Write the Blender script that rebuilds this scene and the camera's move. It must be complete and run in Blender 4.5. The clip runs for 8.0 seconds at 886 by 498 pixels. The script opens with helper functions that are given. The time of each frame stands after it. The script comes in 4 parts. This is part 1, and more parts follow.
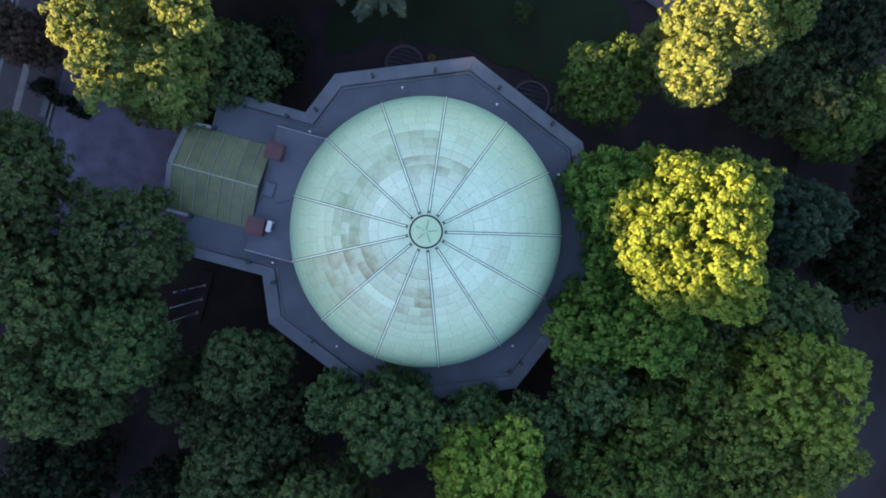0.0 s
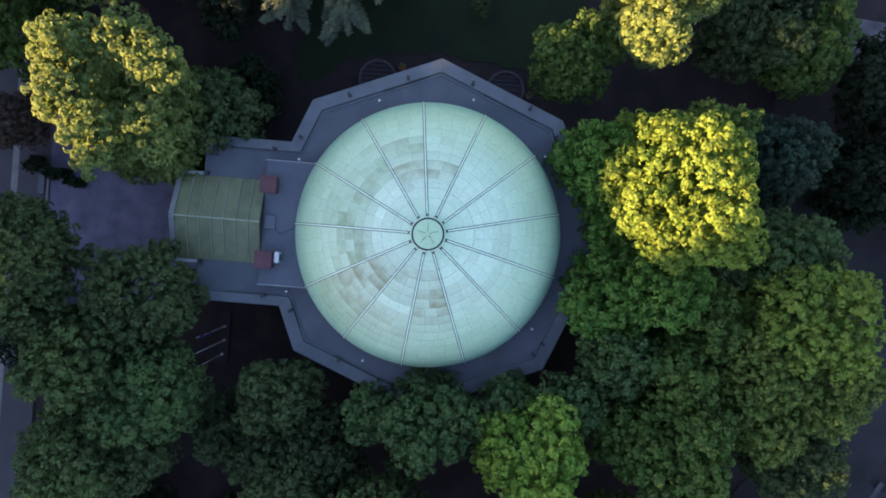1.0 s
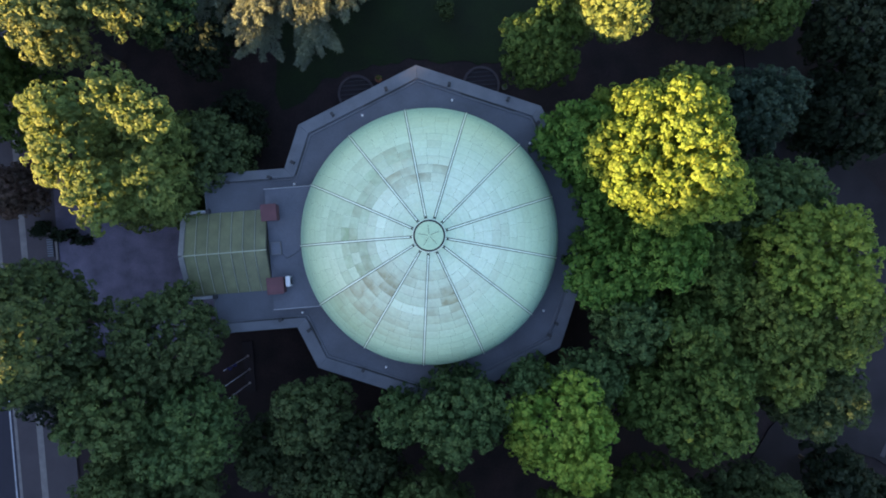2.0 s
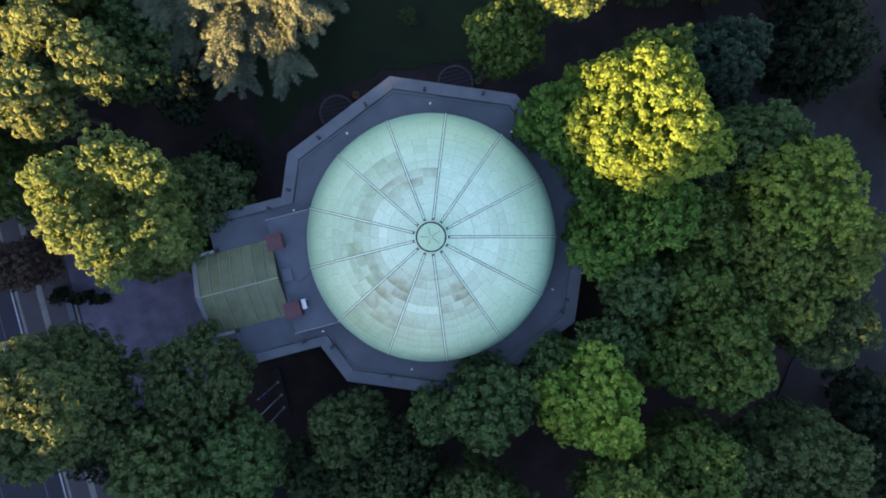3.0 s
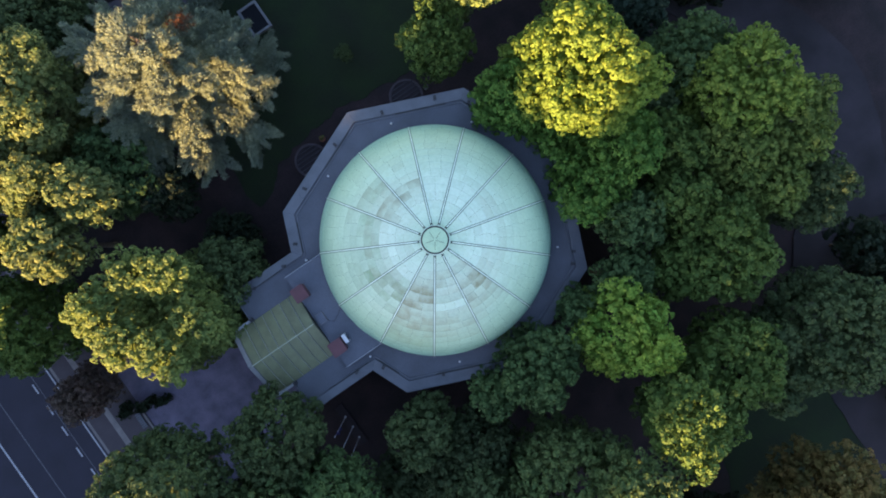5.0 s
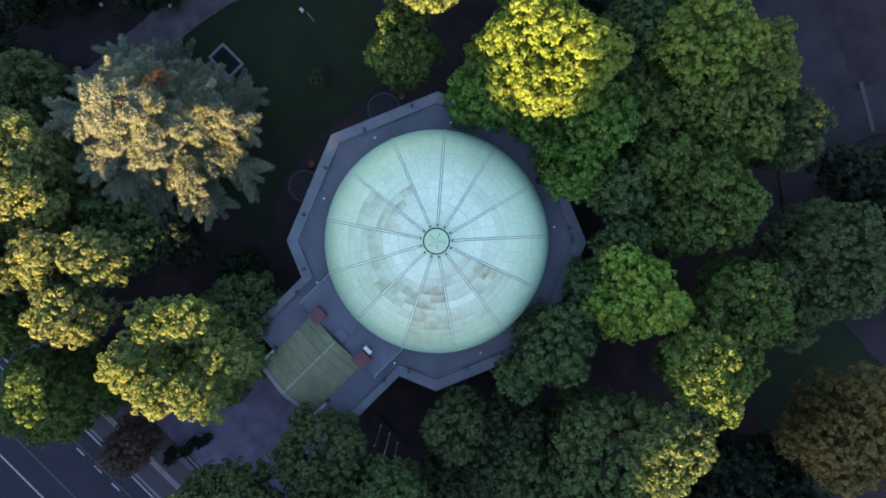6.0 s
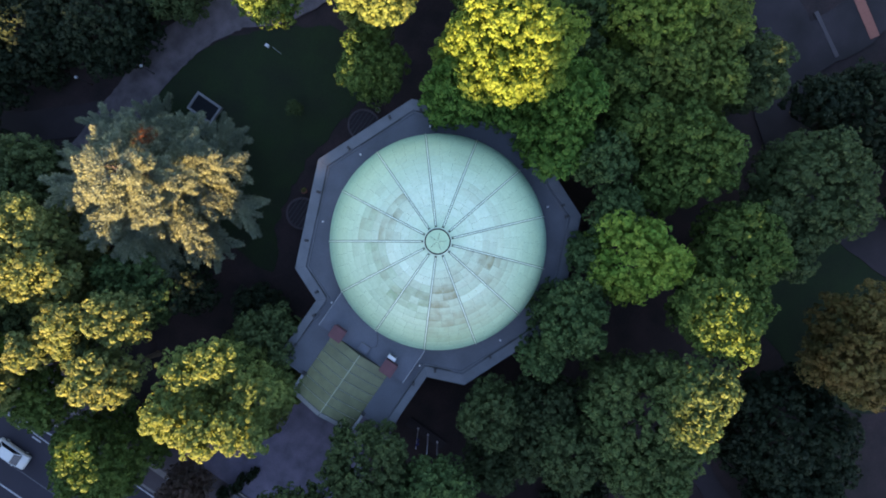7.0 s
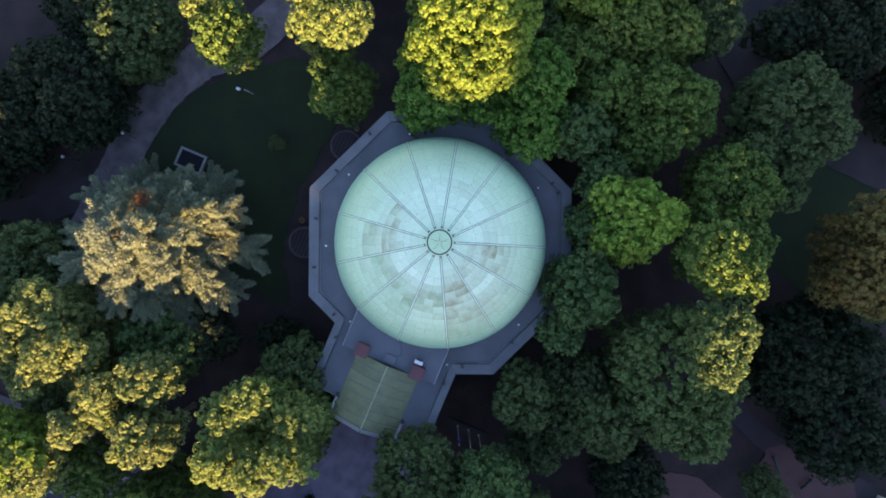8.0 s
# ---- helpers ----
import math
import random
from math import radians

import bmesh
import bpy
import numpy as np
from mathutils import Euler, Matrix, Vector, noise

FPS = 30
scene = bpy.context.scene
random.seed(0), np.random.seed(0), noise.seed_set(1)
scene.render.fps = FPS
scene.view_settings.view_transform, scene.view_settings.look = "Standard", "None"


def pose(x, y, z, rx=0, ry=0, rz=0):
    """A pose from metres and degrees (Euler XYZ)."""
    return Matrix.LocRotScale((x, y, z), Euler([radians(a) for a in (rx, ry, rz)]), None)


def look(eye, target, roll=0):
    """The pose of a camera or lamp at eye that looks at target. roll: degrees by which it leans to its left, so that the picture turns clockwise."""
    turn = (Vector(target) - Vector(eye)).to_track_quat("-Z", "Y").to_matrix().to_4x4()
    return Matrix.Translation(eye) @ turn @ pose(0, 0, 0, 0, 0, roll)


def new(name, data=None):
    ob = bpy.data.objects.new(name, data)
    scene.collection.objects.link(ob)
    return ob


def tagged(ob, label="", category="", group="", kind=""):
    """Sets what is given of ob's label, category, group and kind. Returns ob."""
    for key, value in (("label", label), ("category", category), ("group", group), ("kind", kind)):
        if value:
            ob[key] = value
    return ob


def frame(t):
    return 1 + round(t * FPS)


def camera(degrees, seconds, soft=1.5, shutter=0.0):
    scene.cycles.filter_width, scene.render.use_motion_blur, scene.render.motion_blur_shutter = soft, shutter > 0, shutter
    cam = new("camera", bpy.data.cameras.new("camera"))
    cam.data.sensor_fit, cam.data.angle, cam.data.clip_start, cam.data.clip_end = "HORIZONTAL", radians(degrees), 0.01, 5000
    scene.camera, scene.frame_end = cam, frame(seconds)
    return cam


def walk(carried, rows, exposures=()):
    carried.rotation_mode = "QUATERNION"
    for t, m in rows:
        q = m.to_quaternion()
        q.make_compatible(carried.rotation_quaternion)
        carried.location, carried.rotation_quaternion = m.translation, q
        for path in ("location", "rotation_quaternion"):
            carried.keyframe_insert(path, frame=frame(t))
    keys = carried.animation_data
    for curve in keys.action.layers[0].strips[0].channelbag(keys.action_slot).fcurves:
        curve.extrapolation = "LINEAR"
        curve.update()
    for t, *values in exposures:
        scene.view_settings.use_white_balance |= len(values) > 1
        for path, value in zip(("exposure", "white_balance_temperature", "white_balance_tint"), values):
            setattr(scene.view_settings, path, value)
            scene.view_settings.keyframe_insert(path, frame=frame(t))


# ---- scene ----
cam = camera(70.0, 8.0, soft=1.85)
PATH = [
    (0, pose(0.219, -0.236, 62.940, -1.210, -1.348, 15.047)),
    (0.5, pose(0.275, -0.457, 63.559, -0.839, -1.198, 9.838)),
    (1, pose(0.319, -0.583, 64.197, -0.609, -1.037, 4.586)),
    (1.5, pose(0.295, -0.647, 65.005, -0.508, -0.955, -0.009)),
    (3, pose(0.232, -0.556, 67.645, -0.545, -0.667, -14.541)),
    (3.5, pose(0.234, -0.493, 68.695, -0.593, -0.560, -19.804)),
    (4, pose(0.153, -0.438, 69.750, -0.587, -0.535, -24.681)),
    (4.5, pose(0.088, -0.405, 70.868, -0.550, -0.502, -29.662)),
    (6, pose(-0.052, -0.348, 74.114, -0.424, -0.385, -44.655)),
    (6.5, pose(-0.056, -0.416, 75.136, -0.365, -0.274, -50.268)),
    (7, pose(-0.140, -0.526, 76.081, -0.273, -0.142, -55.410)),
    (7.5, pose(-0.246, -0.589, 76.959, -0.154, 0.009, -60.744)),
    (8, pose(-0.402, -0.694, 77.769, -0.013, 0.139, -66.972)),
]
walk(cam, PATH, ((0, 3.60, 6500, 22), (8, 3.69, 6500, 22)))

# ---- sky, sun, exposure ----
SUN_TO = Vector((-0.92, -0.39, 0.0)).normalized()
SUN_EL = radians(12.0)
world = bpy.data.worlds.new("dusk_sky")
scene.world = world
world.use_nodes = True
wn = world.node_tree.nodes
sky = wn.new("ShaderNodeTexSky")
sky.sky_type, sky.sun_disc = "NISHITA", False
sky.sun_elevation = SUN_EL
sky.sun_rotation = math.atan2(SUN_TO.x, SUN_TO.y)
sky.air_density, sky.dust_density, sky.ozone_density = 1.0, 0.6, 1.6
wn["Background"].inputs["Strength"].default_value = 0.072
world.node_tree.links.new(sky.outputs["Color"], wn["Background"].inputs["Color"])
sun = new("sun", bpy.data.lights.new("sun", "SUN"))
sun.data.energy, sun.data.angle, sun.data.color = 5.0, radians(1.2), (1.0, 0.65, 0.26)
sun.matrix_world = look(SUN_TO * 100 + Vector((0, 0, 100 * math.tan(SUN_EL))), (0, 0, 0))


# ---- materials ----
def nodes_of(name):
    m = bpy.data.materials.new(name)
    m.use_nodes = True
    return m, m.node_tree.nodes, m.node_tree.links, m.node_tree.nodes["Principled BSDF"]


def mat(name, base, rough=0.8, vary=0.25, size=2.0, fine=30.0, bump=0.2, dirt=None, piece=0.0, metal=0.0, spec=0.4):
    """A surface of one base colour with stains (size), grain (fine), relief and a tone per piece."""
    m, n, l, bsdf = nodes_of(name)
    pos = n.new("ShaderNodeNewGeometry")
    big, small = n.new("ShaderNodeTexNoise"), n.new("ShaderNodeTexNoise")
    big.inputs["Scale"].default_value, big.inputs["Detail"].default_value = 1.0 / size, 6
    small.inputs["Scale"].default_value, small.inputs["Detail"].default_value = fine, 3
    l.new(pos.outputs["Position"], big.inputs["Vector"])
    l.new(pos.outputs["Position"], small.inputs["Vector"])
    ramp = n.new("ShaderNodeMapRange")
    ramp.inputs["From Min"].default_value, ramp.inputs["From Max"].default_value = 0.3, 0.7
    l.new(big.outputs["Fac"], ramp.inputs["Value"])
    mix = n.new("ShaderNodeMix")
    mix.data_type = "RGBA"
    low = dirt or tuple(c * (1 - vary) for c in base)
    mix.inputs["A"].default_value, mix.inputs["B"].default_value = (*low, 1), (*base, 1)
    l.new(ramp.outputs["Result"], mix.inputs["Factor"])
    hsv = n.new("ShaderNodeHueSaturation")
    l.new(mix.outputs["Result"], hsv.inputs["Color"])
    add = n.new("ShaderNodeMath")
    add.operation = "MULTIPLY_ADD"
    l.new(small.outputs["Fac"], add.inputs[0])
    add.inputs[1].default_value, add.inputs[2].default_value = 2 * vary, 1.0 - vary
    value = add.outputs[0]
    if piece:
        info = n.new("ShaderNodeObjectInfo")
        tone = n.new("ShaderNodeMath")
        tone.operation = "MULTIPLY_ADD"
        both = n.new("ShaderNodeMath")
        both.operation = "ADD"
        wrap = n.new("ShaderNodeMath")
        wrap.operation = "FRACT"
        l.new(info.outputs["Random"], both.inputs[0])
        l.new(pos.outputs["Random Per Island"], both.inputs[1])
        l.new(both.outputs[0], wrap.inputs[0])
        l.new(wrap.outputs[0], tone.inputs[0])
        tone.inputs[1].default_value, tone.inputs[2].default_value = piece, 1 - piece / 2
        mul = n.new("ShaderNodeMath")
        mul.operation = "MULTIPLY"
        l.new(value, mul.inputs[0])
        l.new(tone.outputs[0], mul.inputs[1])
        value = mul.outputs[0]
    l.new(value, hsv.inputs["Value"])
    l.new(hsv.outputs["Color"], bsdf.inputs["Base Color"])
    bsdf.inputs["Roughness"].default_value, bsdf.inputs["Metallic"].default_value = rough, metal
    bsdf.inputs["Specular IOR Level"].default_value = spec
    if bump:
        b = n.new("ShaderNodeBump")
        b.inputs["Strength"].default_value, b.inputs["Distance"].default_value = bump, 0.02
        l.new(small.outputs["Fac"], b.inputs["Height"])
        l.new(b.outputs["Normal"], bsdf.inputs["Normal"])
    return m


def copper_mat(name, fresh, paled, rim, greened, browned, rough):
    """Patinated copper sheets: stains, a pale ring and rim shade stored on each sheet blend the tones, with streaky
    stains over it.
    """
    m, n, l, bsdf = nodes_of(name)
    pos, info = n.new("ShaderNodeNewGeometry"), n.new("ShaderNodeObjectInfo")
    cloud, fine = n.new("ShaderNodeTexNoise"), n.new("ShaderNodeTexNoise")
    for t, size, detail in ((cloud, 1.5, 6), (fine, 4.5, 5)):
        t.inputs["Scale"].default_value, t.inputs["Detail"].default_value = size, detail
        l.new(pos.outputs["Position"], t.inputs["Vector"])
    tone = None
    for wear_and_shade, colour, uneven_by in (("pale_ring", paled, 0.5), ("rim", rim, 0.3), ("green", greened, 0.9), ("stain", browned, 0.9)):
        read = n.new("ShaderNodeAttribute")
        read.attribute_name = wear_and_shade
        blot = n.new("ShaderNodeMath")
        blot.operation = "MULTIPLY_ADD"
        l.new(cloud.outputs["Fac"], blot.inputs[0])
        blot.inputs[1].default_value, blot.inputs[2].default_value = 2 * uneven_by, 1 - uneven_by
        fac = n.new("ShaderNodeMath")
        fac.operation, fac.use_clamp = "MULTIPLY", True
        l.new(read.outputs["Fac"], fac.inputs[0])
        l.new(blot.outputs[0], fac.inputs[1])
        mix = n.new("ShaderNodeMix")
        mix.data_type = "RGBA"
        mix.inputs["A"].default_value, mix.inputs["B"].default_value = (*fresh, 1), (*colour, 1)
        if tone is not None:
            l.new(tone, mix.inputs["A"])
        l.new(fac.outputs[0], mix.inputs["Factor"])
        tone = mix.outputs["Result"]
    both, wrap = n.new("ShaderNodeMath"), n.new("ShaderNodeMath")
    both.operation, wrap.operation = "ADD", "FRACT"
    l.new(info.outputs["Random"], both.inputs[0])
    l.new(pos.outputs["Random Per Island"], both.inputs[1])
    l.new(both.outputs[0], wrap.inputs[0])
    hsv, val, piece = n.new("ShaderNodeHueSaturation"), n.new("ShaderNodeMath"), n.new("ShaderNodeMath")
    val.operation = piece.operation = "MULTIPLY_ADD"
    l.new(wrap.outputs[0], piece.inputs[0])
    piece.inputs[1].default_value, piece.inputs[2].default_value = 0.09, 0.785
    l.new(fine.outputs["Fac"], val.inputs[0])
    val.inputs[1].default_value = 0.34
    l.new(piece.outputs[0], val.inputs[2])
    l.new(val.outputs[0], hsv.inputs["Value"])
    l.new(tone, hsv.inputs["Color"])
    l.new(hsv.outputs["Color"], bsdf.inputs["Base Color"])
    bsdf.inputs["Roughness"].default_value = rough
    b = n.new("ShaderNodeBump")
    b.inputs["Strength"].default_value, b.inputs["Distance"].default_value = 0.15, 0.03
    l.new(fine.outputs["Fac"], b.inputs["Height"])
    l.new(b.outputs["Normal"], bsdf.inputs["Normal"])
    return m


def leaf_mat(name, base, second, glow=0.3):
    """Leaves: a tone for each leaf, patches of a second colour through the crown, light coming through."""
    m, n, l, bsdf = nodes_of(name)
    pos = n.new("ShaderNodeNewGeometry")
    patch = n.new("ShaderNodeTexNoise")
    patch.inputs["Scale"].default_value, patch.inputs["Detail"].default_value = 0.45, 3
    l.new(pos.outputs["Position"], patch.inputs["Vector"])
    ramp = n.new("ShaderNodeMapRange")
    ramp.inputs["From Min"].default_value, ramp.inputs["From Max"].default_value = 0.35, 0.68
    l.new(patch.outputs["Fac"], ramp.inputs["Value"])
    mix = n.new("ShaderNodeMix")
    mix.data_type = "RGBA"
    mix.inputs["A"].default_value, mix.inputs["B"].default_value = (*base, 1), (*second, 1)
    l.new(ramp.outputs["Result"], mix.inputs["Factor"])
    hsv, val, hue = n.new("ShaderNodeHueSaturation"), n.new("ShaderNodeMath"), n.new("ShaderNodeMath")
    val.operation = hue.operation = "MULTIPLY_ADD"
    l.new(pos.outputs["Random Per Island"], val.inputs[0])
    l.new(pos.outputs["Random Per Island"], hue.inputs[0])
    val.inputs[1].default_value, val.inputs[2].default_value = 0.28, 0.86
    hue.inputs[1].default_value, hue.inputs[2].default_value = -0.03, 0.515
    l.new(val.outputs[0], hsv.inputs["Value"])
    l.new(hue.outputs[0], hsv.inputs["Hue"])
    l.new(mix.outputs["Result"], hsv.inputs["Color"])
    l.new(hsv.outputs["Color"], bsdf.inputs["Base Color"])
    bsdf.inputs["Roughness"].default_value = 0.7
    bsdf.inputs["Specular IOR Level"].default_value = 0.12
    thin, out = n.new("ShaderNodeBsdfTranslucent"), n.new("ShaderNodeMixShader")
    l.new(hsv.outputs["Color"], thin.inputs["Color"])
    out.inputs["Fac"].default_value = glow
    l.new(bsdf.outputs["BSDF"], out.inputs[1])
    l.new(thin.outputs["BSDF"], out.inputs[2])
    l.new(out.outputs["Shader"], n["Material Output"].inputs["Surface"])
    return m


M_ROOF = mat("roofing_felt", (0.068, 0.074, 0.089), 0.75, 0.3, 2.5, 12, 0.25)
M_BLOCK = mat("pale_roofing_felt", (0.078, 0.086, 0.107), 0.7, 0.25, 1.6, 10, 0.2)
M_CORNICE = mat("weathered_cornice_stone", (0.088, 0.095, 0.108), 0.85, 0.25, 1.5, 14, 0.3)
M_WALL = mat("rendered_wall", (0.38, 0.33, 0.27), 0.9, 0.2, 2.0, 20, 0.3)
M_PEDIMENT = mat("pediment_stone", (0.15, 0.15, 0.15), 0.85, 0.25, 1.0, 14, 0.3)
M_LEAD = mat("dark_metal", (0.018, 0.018, 0.02), 0.6, 0.2, 1.0, 20, 0.1)
M_FLASH = mat("pale_flashing", (0.27, 0.28, 0.29), 0.5, 0.2, 0.8, 20, 0.1)
M_PATINA = copper_mat("patinated_copper", (0.286, 0.402, 0.252), (0.416, 0.506, 0.378), (0.172, 0.303, 0.213), (0.170, 0.262, 0.142), (0.190, 0.196, 0.108), 0.48)
M_SEAM = mat("dome_underlay", (0.155, 0.205, 0.155), 0.8, 0.3, 0.5, 20, 0.1)
M_RIB = mat("rib_copper", (0.50, 0.60, 0.47), 0.5, 0.2, 0.6, 15, 0.1)
M_RIBDARK = mat("rib_groove", (0.052, 0.066, 0.052), 0.8, 0.2, 0.6, 15, 0.1)
M_GABLE = mat("olive_copper_roof", (0.117, 0.125, 0.064), 0.6, 0.3, 0.9, 9, 0.2, piece=0.2)
M_GSEAM = mat("olive_copper_seam", (0.032, 0.032, 0.02), 0.55, 0.2, 1.0, 12, 0.1)
M_GRIDGE = mat("pale_copper_seam", (0.235, 0.25, 0.18), 0.55, 0.15, 1.0, 12, 0.1)
M_BRICKRED = mat("red_brick_stack", (0.095, 0.040, 0.046), 0.9, 0.3, 0.6, 18, 0.4)
M_GLASS = mat("skylight_glass", (0.075, 0.083, 0.105), 0.45, 0.1, 1.0, 10, 0.0, spec=0.4)
M_TERRA = mat("terracotta", (0.20, 0.07, 0.05), 0.85, 0.2, 0.3, 18, 0.2)
M_WHITE = mat("white_paint", (0.58, 0.56, 0.56), 0.5, 0.1, 0.5, 20, 0.05)
M_ASPHALT = mat("road_asphalt", (0.018, 0.016, 0.026), 0.85, 0.3, 3.0, 16, 0.3)
M_COURT = mat("forecourt_paving", (0.098, 0.087, 0.127), 0.8, 0.4, 1.6, 10, 0.3, dirt=(0.050, 0.045, 0.068))
M_PAVE = mat("pavement_slabs", (0.046, 0.037, 0.042), 0.85, 0.25, 2.0, 12, 0.3)
M_BAND = mat("pale_stone_band", (0.145, 0.13, 0.125), 0.8, 0.3, 0.8, 15, 0.2)
M_LINE = mat("road_marking_paint", (0.30, 0.30, 0.32), 0.7, 0.35, 0.5, 9, 0.1)
M_FAINT = mat("worn_road_marking", (0.10, 0.10, 0.11), 0.8, 0.4, 0.4, 9, 0.1)
M_GRAVEL = mat("grey_gravel_path", (0.098, 0.082, 0.091), 0.95, 0.35, 1.6, 14, 0.4, dirt=(0.044, 0.037, 0.041))
M_PATH = mat("dark_tarred_path", (0.027, 0.021, 0.025), 0.9, 0.3, 5.0, 12, 0.3, dirt=(0.012, 0.010, 0.011), spec=0.2)
M_BRICKPAVE = mat("reddish_paving", (0.055, 0.024, 0.026), 0.9, 0.3, 2.0, 8, 0.3)
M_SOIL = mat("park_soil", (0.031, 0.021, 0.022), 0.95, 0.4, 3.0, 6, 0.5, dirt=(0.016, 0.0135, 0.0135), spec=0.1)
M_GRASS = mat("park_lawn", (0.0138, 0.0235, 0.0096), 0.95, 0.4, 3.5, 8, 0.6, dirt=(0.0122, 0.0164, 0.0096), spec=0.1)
M_BARK = mat("bark", (0.09, 0.065, 0.045), 0.95, 0.4, 0.4, 12, 0.6)
M_STONE = mat("white_stone_rim", (0.48, 0.46, 0.42), 0.8, 0.25, 0.6, 14, 0.3)
M_BASIN = mat("grey_basin_rim", (0.155, 0.155, 0.16), 0.8, 0.35, 0.6, 14, 0.3)
M_POLE = mat("grey_pole_paint", (0.48, 0.47, 0.50), 0.5, 0.15, 0.5, 20, 0.05)
M_WATER = mat("dark_basin_water", (0.006, 0.007, 0.009), 0.5, 0.2, 1.0, 6, 0.05, spec=0.08)
M_BLUE = mat("blue_flag_cloth", (0.03, 0.03, 0.14), 0.9, 0.15, 0.3, 20, 0.1)
M_TYRE = mat("tyre_rubber", (0.02, 0.02, 0.02), 0.85, 0.2, 0.3, 20, 0.1)
M_CARGLASS = mat("car_glass", (0.012, 0.013, 0.016), 0.05, 0.1, 1.0, 5, 0.0, spec=0.6)
M_CARWHITE = mat("white_car_paint", (0.46, 0.46, 0.45), 0.3, 0.04, 1.0, 10, 0.0, spec=0.5)
LEAF = {
    "linden": leaf_mat("linden_leaves", (0.053, 0.090, 0.020), (0.065, 0.103, 0.022)),
    "fresh": leaf_mat("fresh_green_leaves", (0.051, 0.113, 0.020), (0.067, 0.130, 0.022)),
    "moss": leaf_mat("yellowish_green_leaves", (0.112, 0.158, 0.026), (0.090, 0.142, 0.025)),
    "bright": leaf_mat("bright_leaves", (0.094, 0.182, 0.028), (0.158, 0.218, 0.032)),
    "blue": leaf_mat("bluish_leaves", (0.042, 0.076, 0.026), (0.052, 0.088, 0.028)),
    "olive": leaf_mat("olive_leaves", (0.082, 0.112, 0.024), (0.072, 0.110, 0.024)),
    "duller": leaf_mat("dull_olive_leaves", (0.063, 0.090, 0.030), (0.059, 0.094, 0.030)),
    "deep": leaf_mat("deep_green_leaves", (0.043, 0.064, 0.024), (0.049, 0.073, 0.026)),
    "teal": leaf_mat("dark_bluish_leaves", (0.022, 0.041, 0.026), (0.027, 0.047, 0.029)),
    # near-black: deep shade under the park trees is put into this leaf tone
    "dark": leaf_mat("shade_dark_leaves", (0.013, 0.021, 0.011), (0.017, 0.027, 0.012)),
    # lighter, yellower leaves: part of the evening sun is put into these tones
    "gold": leaf_mat("sun_toned_gold_leaves", (0.132, 0.186, 0.030), (0.114, 0.178, 0.031), 0.52),
    "tan": leaf_mat("sun_toned_tan_leaves", (0.146, 0.168, 0.058), (0.106, 0.146, 0.050), 0.52),
    "honey": leaf_mat("sun_toned_honey_leaves", (0.124, 0.158, 0.044), (0.090, 0.132, 0.040), 0.5),
    "autumn": leaf_mat("browning_leaves", (0.130, 0.086, 0.025), (0.083, 0.078, 0.024)),
    "dim": leaf_mat("dull_green_leaves", (0.031, 0.047, 0.019), (0.037, 0.054, 0.021)),
    "brown": leaf_mat("purple_brown_leaves", (0.100, 0.066, 0.052), (0.075, 0.058, 0.044)),
    "rust": leaf_mat("rust_needles", (0.12, 0.048, 0.02), (0.09, 0.042, 0.02), 0.2),
    "cedar": leaf_mat("blue_cedar_needles", (0.148, 0.178, 0.132), (0.232, 0.262, 0.168), 0.58),
}


# ---- builders ----
def mesh_of(name, verts, faces, material, smooth=False):
    me = bpy.data.meshes.new(name)
    me.from_pydata([tuple(v) for v in verts], [], faces)
    me.materials.append(material)
    if smooth:
        for p in me.polygons:
            p.use_smooth = True
    me.update()
    return me


def part(name, bm, material, parent=None, label="", smooth=False):
    me = bpy.data.meshes.new(name)
    bmesh.ops.recalc_face_normals(bm, faces=bm.faces)
    bm.to_mesh(me)
    bm.free()
    me.materials.append(material)
    if smooth:
        for p in me.polygons:
            p.use_smooth = True
    ob = new(name, me)
    if parent is not None:
        ob.parent = parent
    return tagged(ob, label)


def box(bm, x0, x1, y0, y1, z0, z1, bevel=0.0):
    made = bmesh.ops.create_cube(bm, size=1)
    for v in made["verts"]:
        v.co = Vector(((x0 + x1) / 2 + v.co.x * (x1 - x0), (y0 + y1) / 2 + v.co.y * (y1 - y0), (z0 + z1) / 2 + v.co.z * (z1 - z0)))
    if bevel:
        edges = list({e for v in made["verts"] for e in v.link_edges})
        bmesh.ops.bevel(bm, geom=edges, offset=bevel, segments=2, affect="EDGES")
    return bm


def boxed(*a, **k):
    return box(bmesh.new(), *a, **k)


def prism(outline, z0, z1):
    """An upright solid over a plan outline (counter-clockwise)."""
    bm = bmesh.new()
    low = [bm.verts.new((x, y, z0)) for x, y in outline]
    top = [bm.verts.new((x, y, z1)) for x, y in outline]
    n = len(outline)
    for i in range(n):
        bm.faces.new((low[i], low[(i + 1) % n], top[(i + 1) % n], top[i]))
    bm.faces.new(top)
    bm.faces.new(low[::-1])
    return bm


def bar(bm, a, b, width, height, lift=0.0):
    """A bar from a to b with a flat rectangular section; height goes up from the line."""
    a, b = Vector(a), Vector(b)
    d = (b - a).normalized()
    side = d.cross(Vector((0, 0, 1))).normalized() * width / 2
    up = side.cross(d).normalized()
    v = [bm.verts.new(p + s * side + up * h) for p in (a, b) for s, h in ((-1, lift), (1, lift), (1, lift + height), (-1, lift + height))]
    for f in ((0, 1, 2, 3), (7, 6, 5, 4), (0, 4, 5, 1), (1, 5, 6, 2), (2, 6, 7, 3), (3, 7, 4, 0)):
        bm.faces.new([v[i] for i in f])
    return bm


